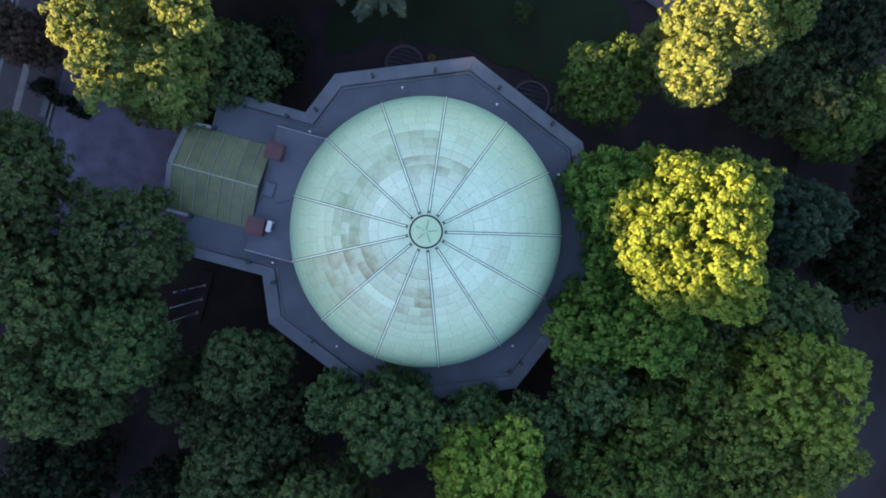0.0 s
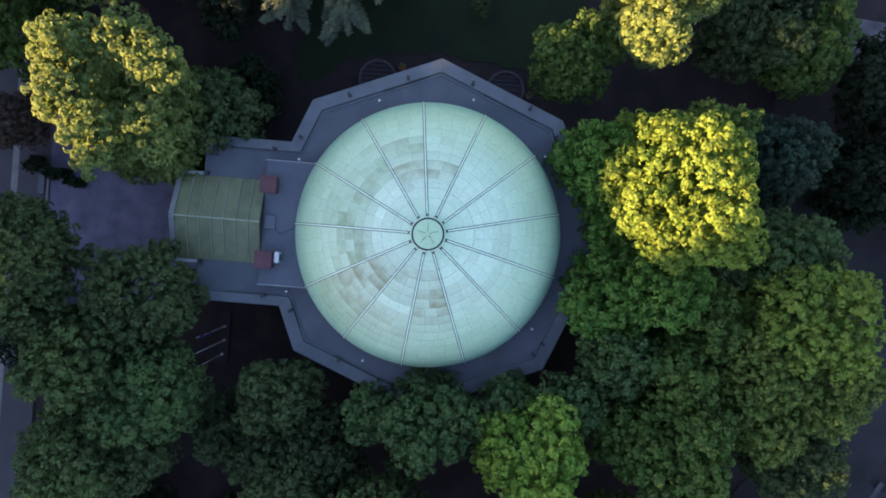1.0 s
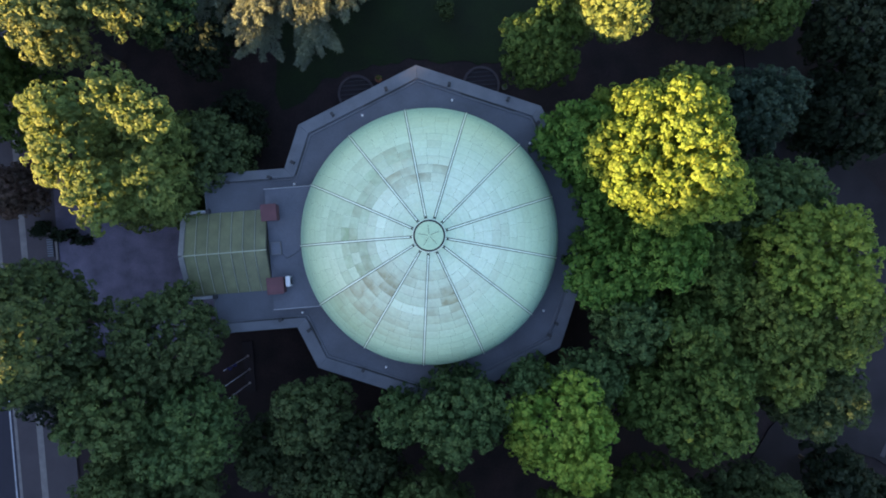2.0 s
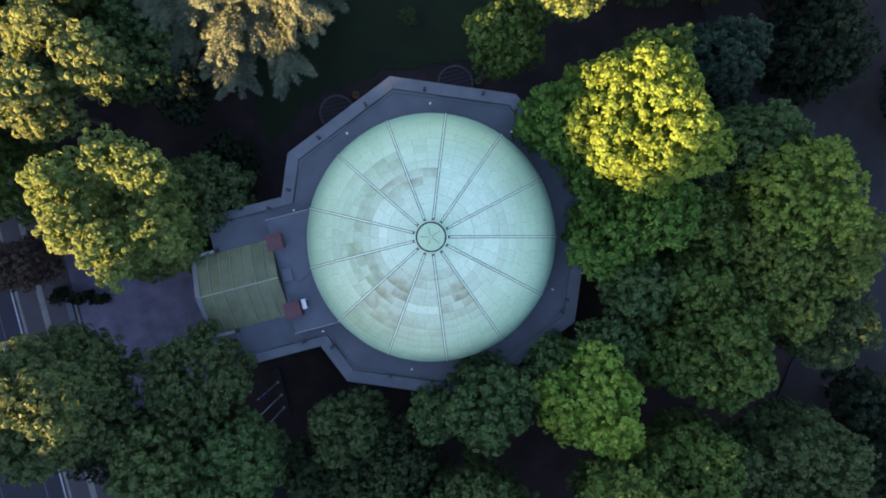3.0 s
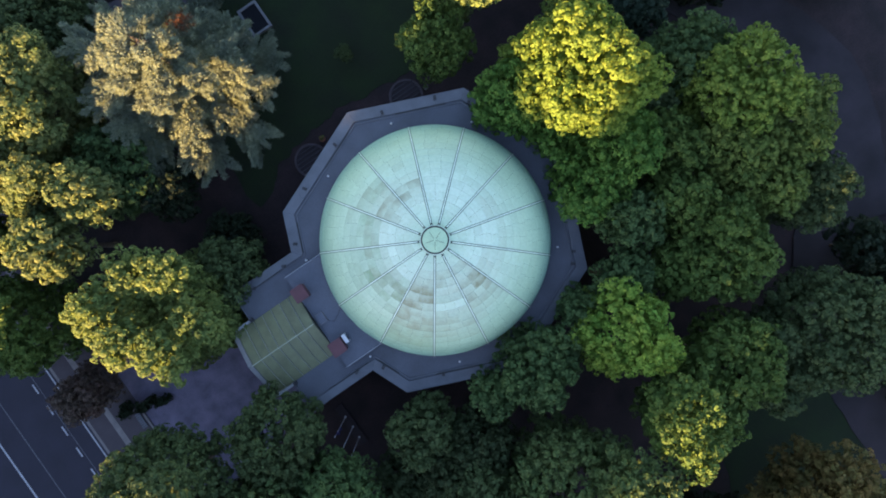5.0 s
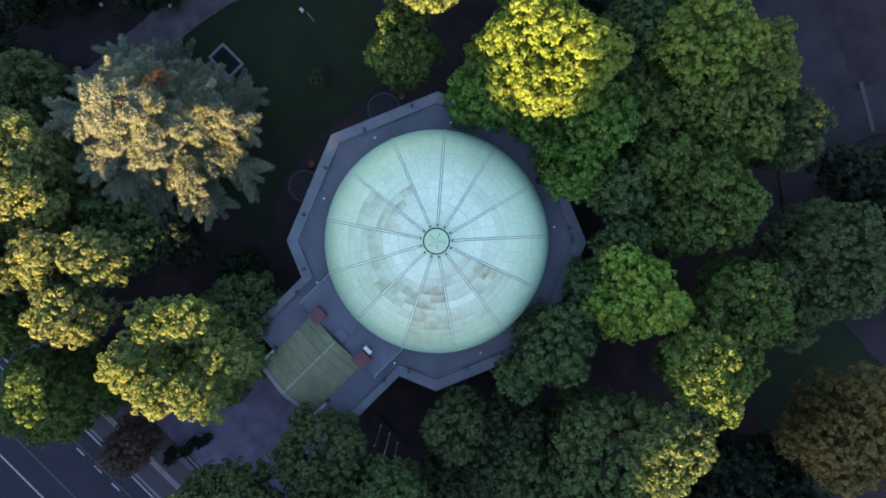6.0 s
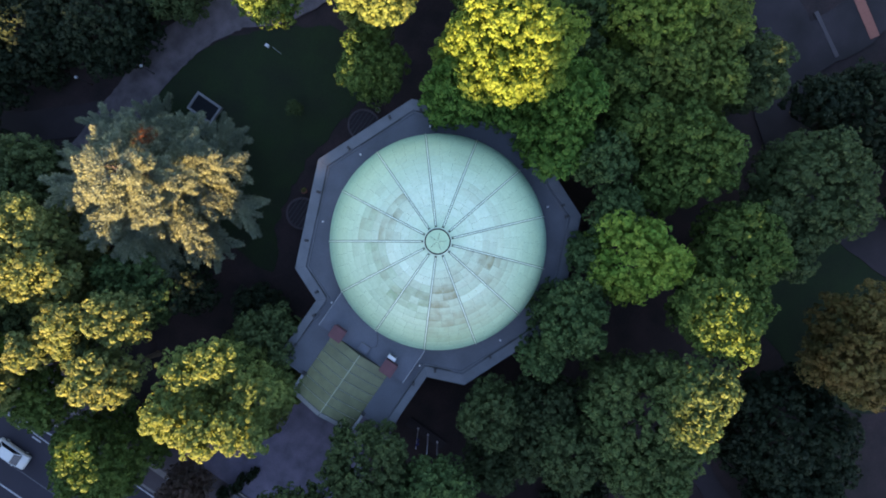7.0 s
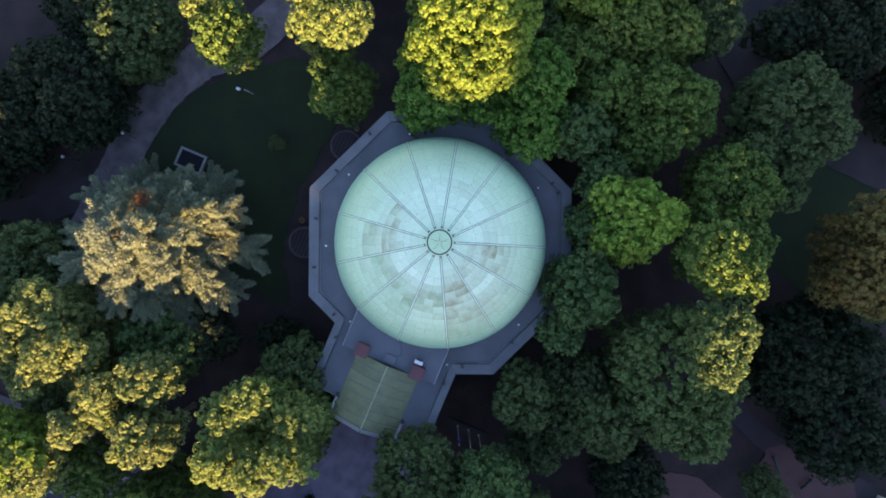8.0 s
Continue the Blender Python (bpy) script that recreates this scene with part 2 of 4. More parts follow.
def tube(bm, points, radii, sides=8):
    """A tapering tube along a line of points."""
    rings = []
    for i, (p, r) in enumerate(zip(points, radii)):
        p = Vector(p)
        d = (Vector(points[min(i + 1, len(points) - 1)]) - Vector(points[max(i - 1, 0)])).normalized()
        u = d.orthogonal().normalized()
        w = d.cross(u)
        rings.append([bm.verts.new(p + (u * math.cos(2 * math.pi * k / sides) + w * math.sin(2 * math.pi * k / sides)) * r) for k in range(sides)])
    for a, b in zip(rings, rings[1:]):
        for k in range(sides):
            bm.faces.new((a[k], a[(k + 1) % sides], b[(k + 1) % sides], b[k]))
    bm.faces.new(rings[0][::-1])
    bm.faces.new(rings[-1])
    return bm


def quads(name, corners, material):
    """A mesh of loose four-cornered leaves; corners is an array of n x 4 x 3."""
    n = len(corners)
    me = bpy.data.meshes.new(name)
    me.vertices.add(4 * n)
    me.vertices.foreach_set("co", corners.astype(np.float32).ravel())
    me.loops.add(4 * n)
    me.loops.foreach_set("vertex_index", np.arange(4 * n, dtype=np.int32))
    me.polygons.add(n)
    me.polygons.foreach_set("loop_start", np.arange(0, 4 * n, 4, dtype=np.int32))
    me.update(calc_edges=True)
    me.materials.append(material)
    return me


def thing(name, label, category, group="", at=(0, 0, 0)):
    ob = new(name)
    ob.location = at
    return tagged(ob, label, category, group)


# ---- ground ----
def sheet(name, outline, z, material, label):
    ob = part(name, prism(outline, z - 0.3, z), material, None, label)
    return tagged(ob, kind="structure", category="ground")


def ribbon(name, points, width, z, material, label):
    """A path of even width along a smooth line."""
    line = [Vector((*p, 0)) for p in points]
    fine = []
    for i in range(len(line) - 1):
        p0, p1, p2, p3 = line[max(i - 1, 0)], line[i], line[i + 1], line[min(i + 2, len(line) - 1)]
        for k in range(8):
            t = k / 8
            fine.append(0.5 * (2 * p1 + (p2 - p0) * t + (2 * p0 - 5 * p1 + 4 * p2 - p3) * t * t + (3 * p1 - p0 - 3 * p2 + p3) * t ** 3))
    fine.append(line[-1])
    left, right = [], []
    for i, p in enumerate(fine):
        d = (fine[min(i + 1, len(fine) - 1)] - fine[max(i - 1, 0)]).normalized()
        s = Vector((-d.y, d.x, 0)) * (width / 2 * (1 + 0.14 * noise.noise(p * 0.4) + 0.10 * noise.noise(p * 1.7)))
        left.append(p + s)
        right.append(p - s)
    bm = bmesh.new()
    rows = [[bm.verts.new((q.x, q.y, h)) for q, h in ((a, z - 0.3), (a, z), (b, z), (b, z - 0.3))] for a, b in zip(left, right)]
    for a, b in zip(rows, rows[1:]):
        for k in range(4):
            bm.faces.new((a[k], a[(k + 1) % 4], b[(k + 1) % 4], b[k]))
    bm.faces.new(rows[0])
    bm.faces.new(rows[-1][::-1])
    return tagged(part(name, bm, material, None, label), kind="structure", category="path")


def uneven(outline, wave=0.9, steps=10):
    """The outline rounded off and made uneven."""
    p = [Vector((*q, 0)) for q in outline]
    n, out = len(p), []
    for i in range(n):
        p0, p1, p2, p3 = p[i - 1], p[i], p[(i + 1) % n], p[(i + 2) % n]
        for k in range(steps):
            t = k / steps
            q = 0.5 * (2 * p1 + (p2 - p0) * t + (2 * p0 - 5 * p1 + 4 * p2 - p3) * t * t + (3 * p1 - p0 - 3 * p2 + p3) * t ** 3)
            out.append((q.x + wave * noise.noise(q * 0.7), q.y + wave * noise.noise(q * 0.7 + Vector((9, 4, 2)))))
    return out


def ground():
    n, span = 60, 900.0
    verts, faces = [], []
    for j in range(n + 1):
        for i in range(n + 1):
            u, v = (2 * i / n - 1), (2 * j / n - 1)
            x, y = span * u * abs(u), span * v * abs(v)
            verts.append((x, y, -0.12 + 0.06 * noise.noise(Vector((x, y, 0)) * 0.2)))
    for j in range(n):
        for i in range(n):
            a = j * (n + 1) + i
            faces.append((a, a + 1, a + n + 2, a + n + 1))
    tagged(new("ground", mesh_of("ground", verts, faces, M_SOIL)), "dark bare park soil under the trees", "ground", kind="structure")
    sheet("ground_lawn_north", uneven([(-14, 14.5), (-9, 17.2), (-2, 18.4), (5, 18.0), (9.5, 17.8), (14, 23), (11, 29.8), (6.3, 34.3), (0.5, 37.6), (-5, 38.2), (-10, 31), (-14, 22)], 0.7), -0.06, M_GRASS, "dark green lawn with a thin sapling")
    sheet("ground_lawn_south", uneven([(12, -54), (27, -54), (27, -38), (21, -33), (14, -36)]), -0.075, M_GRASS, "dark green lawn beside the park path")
    sheet("road", [(-64, -220), (-44.3, -220), (-44.3, 220), (-64, 220)], -0.02, M_ASPHALT, "dark asphalt avenue with white lane markings")
    sheet("pavement", [(-44.0, -220), (-38.25, -220), (-38.25, 220), (-44.0, 220)], 0.12, M_PAVE, "greyish red slab pavement beside the avenue")
    sheet("pavement_kerb", [(-44.3, -220), (-44.0, -220), (-44.0, 220), (-44.3, 220)], 0.125, M_BAND, "pale granite kerb along the avenue")
    sheet("pavement_band", [(-42.05, -220), (-41.4, -220), (-41.4, 220), (-42.05, 220)], 0.126, M_BAND, "pale stone band along the pavement")
    sheet("pavement_forecourt", [(-38.25, -10), (-19.4, -8), (-19.4, 8), (-38.25, 11)], 0.124, M_COURT, "blue-grey worn paved forecourt before the portico")
    sheet("pavement_west", [(-82, -220), (-64, -220), (-64, 220), (-82, 220)], 0.12, M_PAVE, "slab pavement across the avenue")
    sheet("pavement_plinth", [(-20.3, -14.4), (-19.3, -14.4), (-19.3, -9.2), (-20.3, -9.2)], 0.06, M_PATH, "reddish slab strip under the flagpoles")
    ribbon("path_north", [(-30, 42), (-18, 40.8), (-10, 40.2), (-5.9, 40.1), (-0.2, 39.7), (4.1, 38.5), (9.0, 36.0), (13.5, 31.4), (24, 27.5), (36, 24), (60, 22)], 4.7, 0.03, M_GRAVEL, "pale gravel park path curving past the lawn")
    ribbon("path_west", [(-9.5, 41.0), (-13.5, 45), (-17, 49.2), (-26, 60)], 3.6, 0.026, M_PATH, "dark path leading off under the trees")
    ribbon("path_east", [(37, 24), (37.5, 14), (40.5, 5), (46, -2), (48, -12), (43, -22.5), (36, -25), (31.5, -34), (30.2, -45), (30, -70)], 6.0, 0.034, M_PATH, "dark grey path between the park trees")
    ribbon("path_far", [(43, -22.5), (52, -27), (70, -30)], 6.0, 0.038, M_PATH, "dark grey path leading out between trees")
    # streak of low sun on the ground, put in as an orange-brown strip
    ribbon("path_sun_streak", [(55.4, -20.7), (52.9, -24.8), (50.1, -29.2)], 1.3, 0.06, M_TERRA, "low sun streak painted as an orange-brown strip by the far path")
    ribbon("path_stripe", [(48.6, -21.6), (47.2, -24.0), (45.6, -26.8)], 0.5, 0.064, M_PAVE, "pale stripe across the far path")
    ribbon("path_south", [(-4, -40), (-6.5, -46), (-7.4, -53), (-8, -70)], 2.6, 0.042, M_PATH, "grey path beside reddish paving")
    sheet("pavement_south", uneven([(-22, -44), (-17.2, -34.6), (-15.6, -35.4), (-14.2, -40.5), (-17.5, -47)], 0.5), 0.03, M_BRICKPAVE, "reddish paved terrace under the trees")
    sheet("pavement_court", uneven([(-13.5, -60), (-7.2, -58), (-6.4, -50), (-7.6, -46.8), (-11.5, -48)], 0.5), 0.05, M_BRICKPAVE, "reddish paved court under the trees")


def markings():
    bm = bmesh.new()
    for i in range(-40, 41):
        y = 0.25 + 2.9 * i
        box(bm, -47.03, -46.84, y - 0.62, y + 0.62, -0.02, -0.014)
    tagged(part("road_dashes", bm, M_LINE, None, "broken white line on the avenue"), kind="structure", category="marking")
    for name, x, w, m in (("road_line_a", -44.72, 0.16, M_LINE), ("road_line_b", -46.55, 0.07, M_FAINT), ("road_line_c", -51.2, 0.1, M_FAINT), ("road_line_d", -53.85, 0.2, M_LINE)):
        far = 22 if name == "road_line_a" else 200
        tagged(part(name, boxed(x - w / 2, x + w / 2, -200, far, -0.02, -0.013), m, None, "painted line along the avenue"), kind="structure", category="marking")
    bm = bmesh.new()
    bar(bm, (-46.4, 31.0, -0.02), (-46.6, 22.0, -0.02), 0.16, 0.007)
    bar(bm, (-46.2, 31.0, -0.02), (-45.1, 22.0, -0.02), 0.16, 0.007)
    tagged(part("road_wedge", bm, M_LINE, None, "white wedge marking beside the kerb"), kind="structure", category="marking")


ground()
markings()
# unseen walls added to close the avenue, each height set to block low sun
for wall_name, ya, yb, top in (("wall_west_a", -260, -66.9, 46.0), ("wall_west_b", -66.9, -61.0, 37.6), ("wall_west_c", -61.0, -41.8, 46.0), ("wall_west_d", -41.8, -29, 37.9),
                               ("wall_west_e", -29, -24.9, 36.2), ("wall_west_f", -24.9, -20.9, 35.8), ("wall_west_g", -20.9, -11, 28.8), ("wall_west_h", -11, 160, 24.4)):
    tagged(part(wall_name, prism([(-92, ya - 4.24), (-82, ya), (-82, yb), (-92, yb - 4.24)], 0, top), M_WALL, None, "unseen plain rendered wall added across the avenue to block the sun"), kind="structure", category="wall")


# ---- the domed building ----
ROOF_Z, DOME_R, DOME_Z, DOME_H = 9.3, 11.3, 9.75, 7.25
RIBS = 13
RIB0 = radians(179.6)


def octagon(r):
    """Roof outline: an octagon with the entrance wing joined on its west corner."""
    return [(r * math.cos(radians(a)), r * math.sin(radians(a))) for a in range(0, 360, 45)]


def with_wing(r, half, end):
    c = r / math.sqrt(2)
    # where the side from 135 to 180 degrees reaches the wing's side wall
    x = -c - (c - half) * (r - c) / c
    pts = [(r, 0), (c, c), (0, r), (-c, c), (x, half), (end, half), (end, -half), (x, -half), (-c, -c), (0, -r), (c, -c)]
    return pts


def segment(a, b, c, d, z0, z1, slope=0.0):
    """One stretch of cornice: plan corners a, b outside and c, d inside; the outer edge lies lower by slope."""
    bm = bmesh.new()
    lo = [bm.verts.new((*p, z0)) for p in (a, b, c, d)]
    hi = [bm.verts.new((*p, z)) for p, z in ((a, z1 - slope), (b, z1 - slope), (c, z1), (d, z1))]
    for i in range(4):
        j = (i + 1) % 4
        bm.faces.new((lo[i], lo[j], hi[j], hi[i]))
    bm.faces.new(hi)
    bm.faces.new(lo[::-1])
    bmesh.ops.bevel(bm, geom=[e for e in bm.edges], offset=0.02, segments=1, affect="EDGES")
    return bm


def dome_point(r_of, phi, az):
    return Vector(((DOME_R + r_of) * math.cos(phi) * math.cos(az), (DOME_R + r_of) * math.cos(phi) * math.sin(az), DOME_Z + (DOME_H + r_of) * math.sin(phi)))


def sheet_panel(phi0, phi1, low, high, lift):
    """Corner and face lists of one copper sheet, bowed along its length, with turned-down edges."""
    verts, cols = [], 3
    for o in (lift, -0.03):
        for phi, (az0, az1) in ((phi0, low), (phi1, high)):
            for k in range(cols):
                verts.append(dome_point(o, phi, az0 + (az1 - az0) * k / (cols - 1)))
    faces = [(k, k + 1, cols + k + 1, cols + k) for k in range(cols - 1)]
    rim = [0, 1, 2, 5, 4, 3]
    for a, b in zip(rim, rim[1:] + rim[:1]):
        faces.append((b, a, a + 6, b + 6))
    return verts, faces


# how strongly the sheets are stained: bay (counted from the west rib) and row (counted from the crown)
STAINS = {
    0: {4: 0.2, 5: 0.25, 6: 0.2},
    1: {2: 0.3, 3: 0.55, 4: 0.65, 5: 0.65, 6: 0.7, 7: 0.6, 8: 0.6, 9: 0.5, 10: 0.4, 11: 0.35, 12: 0.25, 13: 0.15},
    2: {1: 0.2, 2: 0.4, 3: 0.5, 4: 0.3, 5: 0.15, 7: 0.25, 8: 0.35, 9: 0.4, 10: 0.35, 11: 0.25},
    3: {2: 0.25, 3: 0.5, 4: 0.65, 5: 0.65, 6: 0.5, 7: 0.35, 8: 0.2},
    4: {4: 0.25, 5: 0.2, 6: 0.15}, 5: {6: 0.15}, 6: {5: 0.2, 6: 0.2},
    9: {3: 0.2, 4: 0.5, 5: 0.4, 6: 0.15},
    10: {3: 0.3, 4: 0.7, 5: 0.95, 6: 0.35, 7: 0.35, 8: 0.25},
    11: {4: 0.15, 5: 0.3, 6: 0.25}, 12: {4: 0.15, 6: 0.15},
}
# where the stains are green, in the same count
GREENED = {
    0: {4: 0.35, 5: 0.55, 6: 0.6, 7: 0.5, 8: 0.3}, 1: {9: 0.1, 10: 0.2, 11: 0.3, 12: 0.3}, 2: {5: 0.2},
    10: {7: 0.3, 8: 0.25}, 11: {5: 0.3, 6: 0.5, 7: 0.5, 8: 0.3, 9: 0.15}, 12: {4: 0.3, 5: 0.5, 6: 0.6, 7: 0.75, 8: 0.5, 9: 0.3},
}


def store_wear_and_shade(me, wear_and_shade):
    """Keeps the pale ring, the sea-green rim with its shade, and the stains of copper sheets on their corners."""
    for k, name in enumerate(("pale_ring", "rim", "green", "stain")):
        me.attributes.new(name, "FLOAT", "POINT").data.foreach_set("value", [w[k] for w in wear_and_shade])


def dome(parent):
    rng = random.Random(5)
    base = bmesh.new()
    n, m = 104, 26
    rows = [[base.verts.new(dome_point(-0.035, math.pi / 2 * j / m * 0.985, 2 * math.pi * i / n)) for i in range(n)] for j in range(m + 1)]
    for a, b in zip(rows, rows[1:]):
        for i in range(n):
            base.faces.new((a[i], a[(i + 1) % n], b[(i + 1) % n], b[i]))
    base.faces.new(rows[-1])
    shell = part("dome", base, M_SEAM, parent, "pale mint-green patinated copper dome with thirteen ribs", smooth=True)
    drum = bmesh.new()
    bmesh.ops.create_cone(drum, cap_ends=True, segments=104, radius1=DOME_R + 0.12, radius2=DOME_R + 0.05, depth=0.55, matrix=pose(0, 0, DOME_Z - 0.27))
    part("dome_base", drum, M_CORNICE, parent)
    # rows of sheets by arc length
    arc = [0.0]
    steps = 400
    for i in range(steps):
        p0, p1 = math.pi / 2 * i / steps, math.pi / 2 * (i + 1) / steps
        arc.append(arc[-1] + (dome_point(0, p1, 0) - dome_point(0, p0, 0)).length)
    def phi_at(s):
        s = max(0.0, min(arc[-1], s))
        i = max(1, next(k for k, a in enumerate(arc) if a >= s))
        return math.pi / 2 * (i - 1 + (s - arc[i - 1]) / (arc[i] - arc[i - 1])) / steps
    total = arc[-1]
    pitch = (total - 1.30) / 18
    gore = 2 * math.pi / RIBS
    rest_v, rest_f, rest_w, made = [], [], [], 0
    for row in range(18):
        s1 = total - 1.30 - pitch * row
        phi1, phi0 = phi_at(s1), phi_at(s1 - pitch + 0.012)
        width = gore * DOME_R * math.cos(phi0)
        cols = max(1, round(width / 1.15))
        for g in range(RIBS):
            a0 = RIB0 + g * gore
            def edges(phi, u, w):
                """The two side edges of a sheet at a height, kept clear of the ribs."""
                round_r = max(1.0, DOME_R * math.cos(phi))
                half, joint = 0.103 / round_r, 0.007 / round_r
                return a0 + half + (gore - 2 * half) * u + joint, a0 + half + (gore - 2 * half) * w - joint
            shift = rng.uniform(-0.12, 0.12)
            cuts = [0.0] + [(k + shift) / cols for k in range(1, cols)] + [1.0]
            for k in range(cols):
                lift = rng.uniform(0.0, 0.010)
                v, f = sheet_panel(phi0, phi1, edges(phi0, cuts[k], cuts[k + 1]), edges(phi1, cuts[k], cuts[k + 1]), lift)
                soiled = min(0.85, STAINS.get(g, {}).get(row, 0.0) * rng.uniform(0.55, 1.2)) + rng.choice((0.0, 0.0, 0.05, 0.10, 0.16)) * (1 <= row <= 9) * (1.0 if g in (0, 1, 2, 3, 9, 10, 11, 12) else 0.4)
                mossy = GREENED.get(g, {}).get(row, 0.0) * rng.uniform(0.4, 1.3)
                wear_and_shade = []
                for q, p in enumerate(v):
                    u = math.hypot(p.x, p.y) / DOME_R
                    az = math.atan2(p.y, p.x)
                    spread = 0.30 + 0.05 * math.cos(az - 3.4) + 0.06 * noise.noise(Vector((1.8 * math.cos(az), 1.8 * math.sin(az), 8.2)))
                    # paler ring at mid radius; shade of the steep edge put into the rim tone
                    wear_and_shade.append((0.95 * math.exp(-((u - 0.38) / spread) ** 2), min(1.0, max(0.0, (u - 0.86) / 0.13)), mossy, soiled * (1.12 if q % 6 < 3 else 0.75)))
                if made < 300:
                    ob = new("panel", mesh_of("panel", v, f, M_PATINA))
                    store_wear_and_shade(ob.data, wear_and_shade)
                    ob.parent = shell
                    made += 1
                else:
                    o = len(rest_v)
                    rest_v += v
                    rest_f += [tuple(i + o for i in face) for face in f]
                    rest_w += wear_and_shade
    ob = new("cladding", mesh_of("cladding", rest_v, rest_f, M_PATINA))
    store_wear_and_shade(ob.data, rest_w)
    ob.parent = shell
    tagged(ob, "mint copper sheets of the lower dome", kind="stuff")
    for g in range(RIBS):
        az = RIB0 + g * gore
        side = Vector((-math.sin(az), math.cos(az), 0))
        for name, w0, w1, o0, o1, material in (("rib", -0.052, 0.052, 0.0, 0.07, M_RIB), ("rib_groove", -0.105, 0.105, -0.03, 0.004, M_RIBDARK)):
            vs, fs = [], []
            k = 40
            for i in range(k + 1):
                phi = phi_at(total - 1.28) * i / k
                for w, o in ((w0, o0), (w0, o1), (w1, o1), (w1, o0)):
                    vs.append(dome_point(o, phi, az) + side * w)
            for i in range(k):
                for q in range(4):
                    fs.append((4 * i + q, 4 * i + (q + 1) % 4, 4 * i + 4 + (q + 1) % 4, 4 * i + 4 + q))
            fs += [(3, 2, 1, 0), (4 * k, 4 * k + 1, 4 * k + 2, 4 * k + 3)]
            ob = new(name, mesh_of(name, vs, fs, material))
            ob.parent = shell
    for g in range(RIBS):
        az = RIB0 + g * gore
        foot = bmesh.new()
        bar(foot, (1.36 * math.cos(az), 1.36 * math.sin(az), DOME_Z + DOME_H - 0.05), (1.50 * math.cos(az), 1.50 * math.sin(az), DOME_Z + DOME_H - 0.07), 0.11, 0.12)
        part("rib_shoe", foot, M_RIBDARK, shell)
    # the round cap at the crown
    top = DOME_Z + DOME_H
    cap = bmesh.new()
    bmesh.ops.create_cone(cap, cap_ends=True, segments=64, radius1=1.32, radius2=1.30, depth=0.3, matrix=pose(0, 0, top + 0.0))
    bmesh.ops.bevel(cap, geom=[e for e in cap.edges if abs(e.verts[0].co.z - e.verts[1].co.z) < 1e-4 and e.verts[0].co.z > top], offset=0.04, segments=2, affect="EDGES")
    part("cap_rim", cap, M_RIB, shell)
    dark = bmesh.new()
    bmesh.ops.create_cone(dark, cap_ends=True, segments=64, radius1=1.24, radius2=1.24, depth=0.3, matrix=pose(0, 0, top + 0.025))
    part("cap_gap", dark, M_LEAD, shell)
    lid = bmesh.new()
    ring = [[lid.verts.new((r * math.cos(2 * math.pi * i / 64), r * math.sin(2 * math.pi * i / 64), z)) for i in range(64)] for r, z in ((1.10, top), (1.10, top + 0.24), (0.6, top + 0.31))]
    tip = lid.verts.new((0, 0, top + 0.35))
    for a, b in zip(ring, ring[1:]):
        for i in range(64):
            lid.faces.new((a[i], a[(i + 1) % 64], b[(i + 1) % 64], b[i]))
    for i in range(64):
        lid.faces.new((ring[2][i], ring[2][(i + 1) % 64], tip))
    part("cap", lid, M_PATINA, shell, "round copper cap at the crown")
    for i in range(5):
        az = radians(20 + 72 * i)
        bm = bmesh.new()
        bar(bm, (0.12 * math.cos(az), 0.12 * math.sin(az), top + 0.342), (0.85 * math.cos(az), 0.85 * math.sin(az), top + 0.285), 0.03, 0.02)
        part("cap_seam", bm, M_GSEAM, shell)


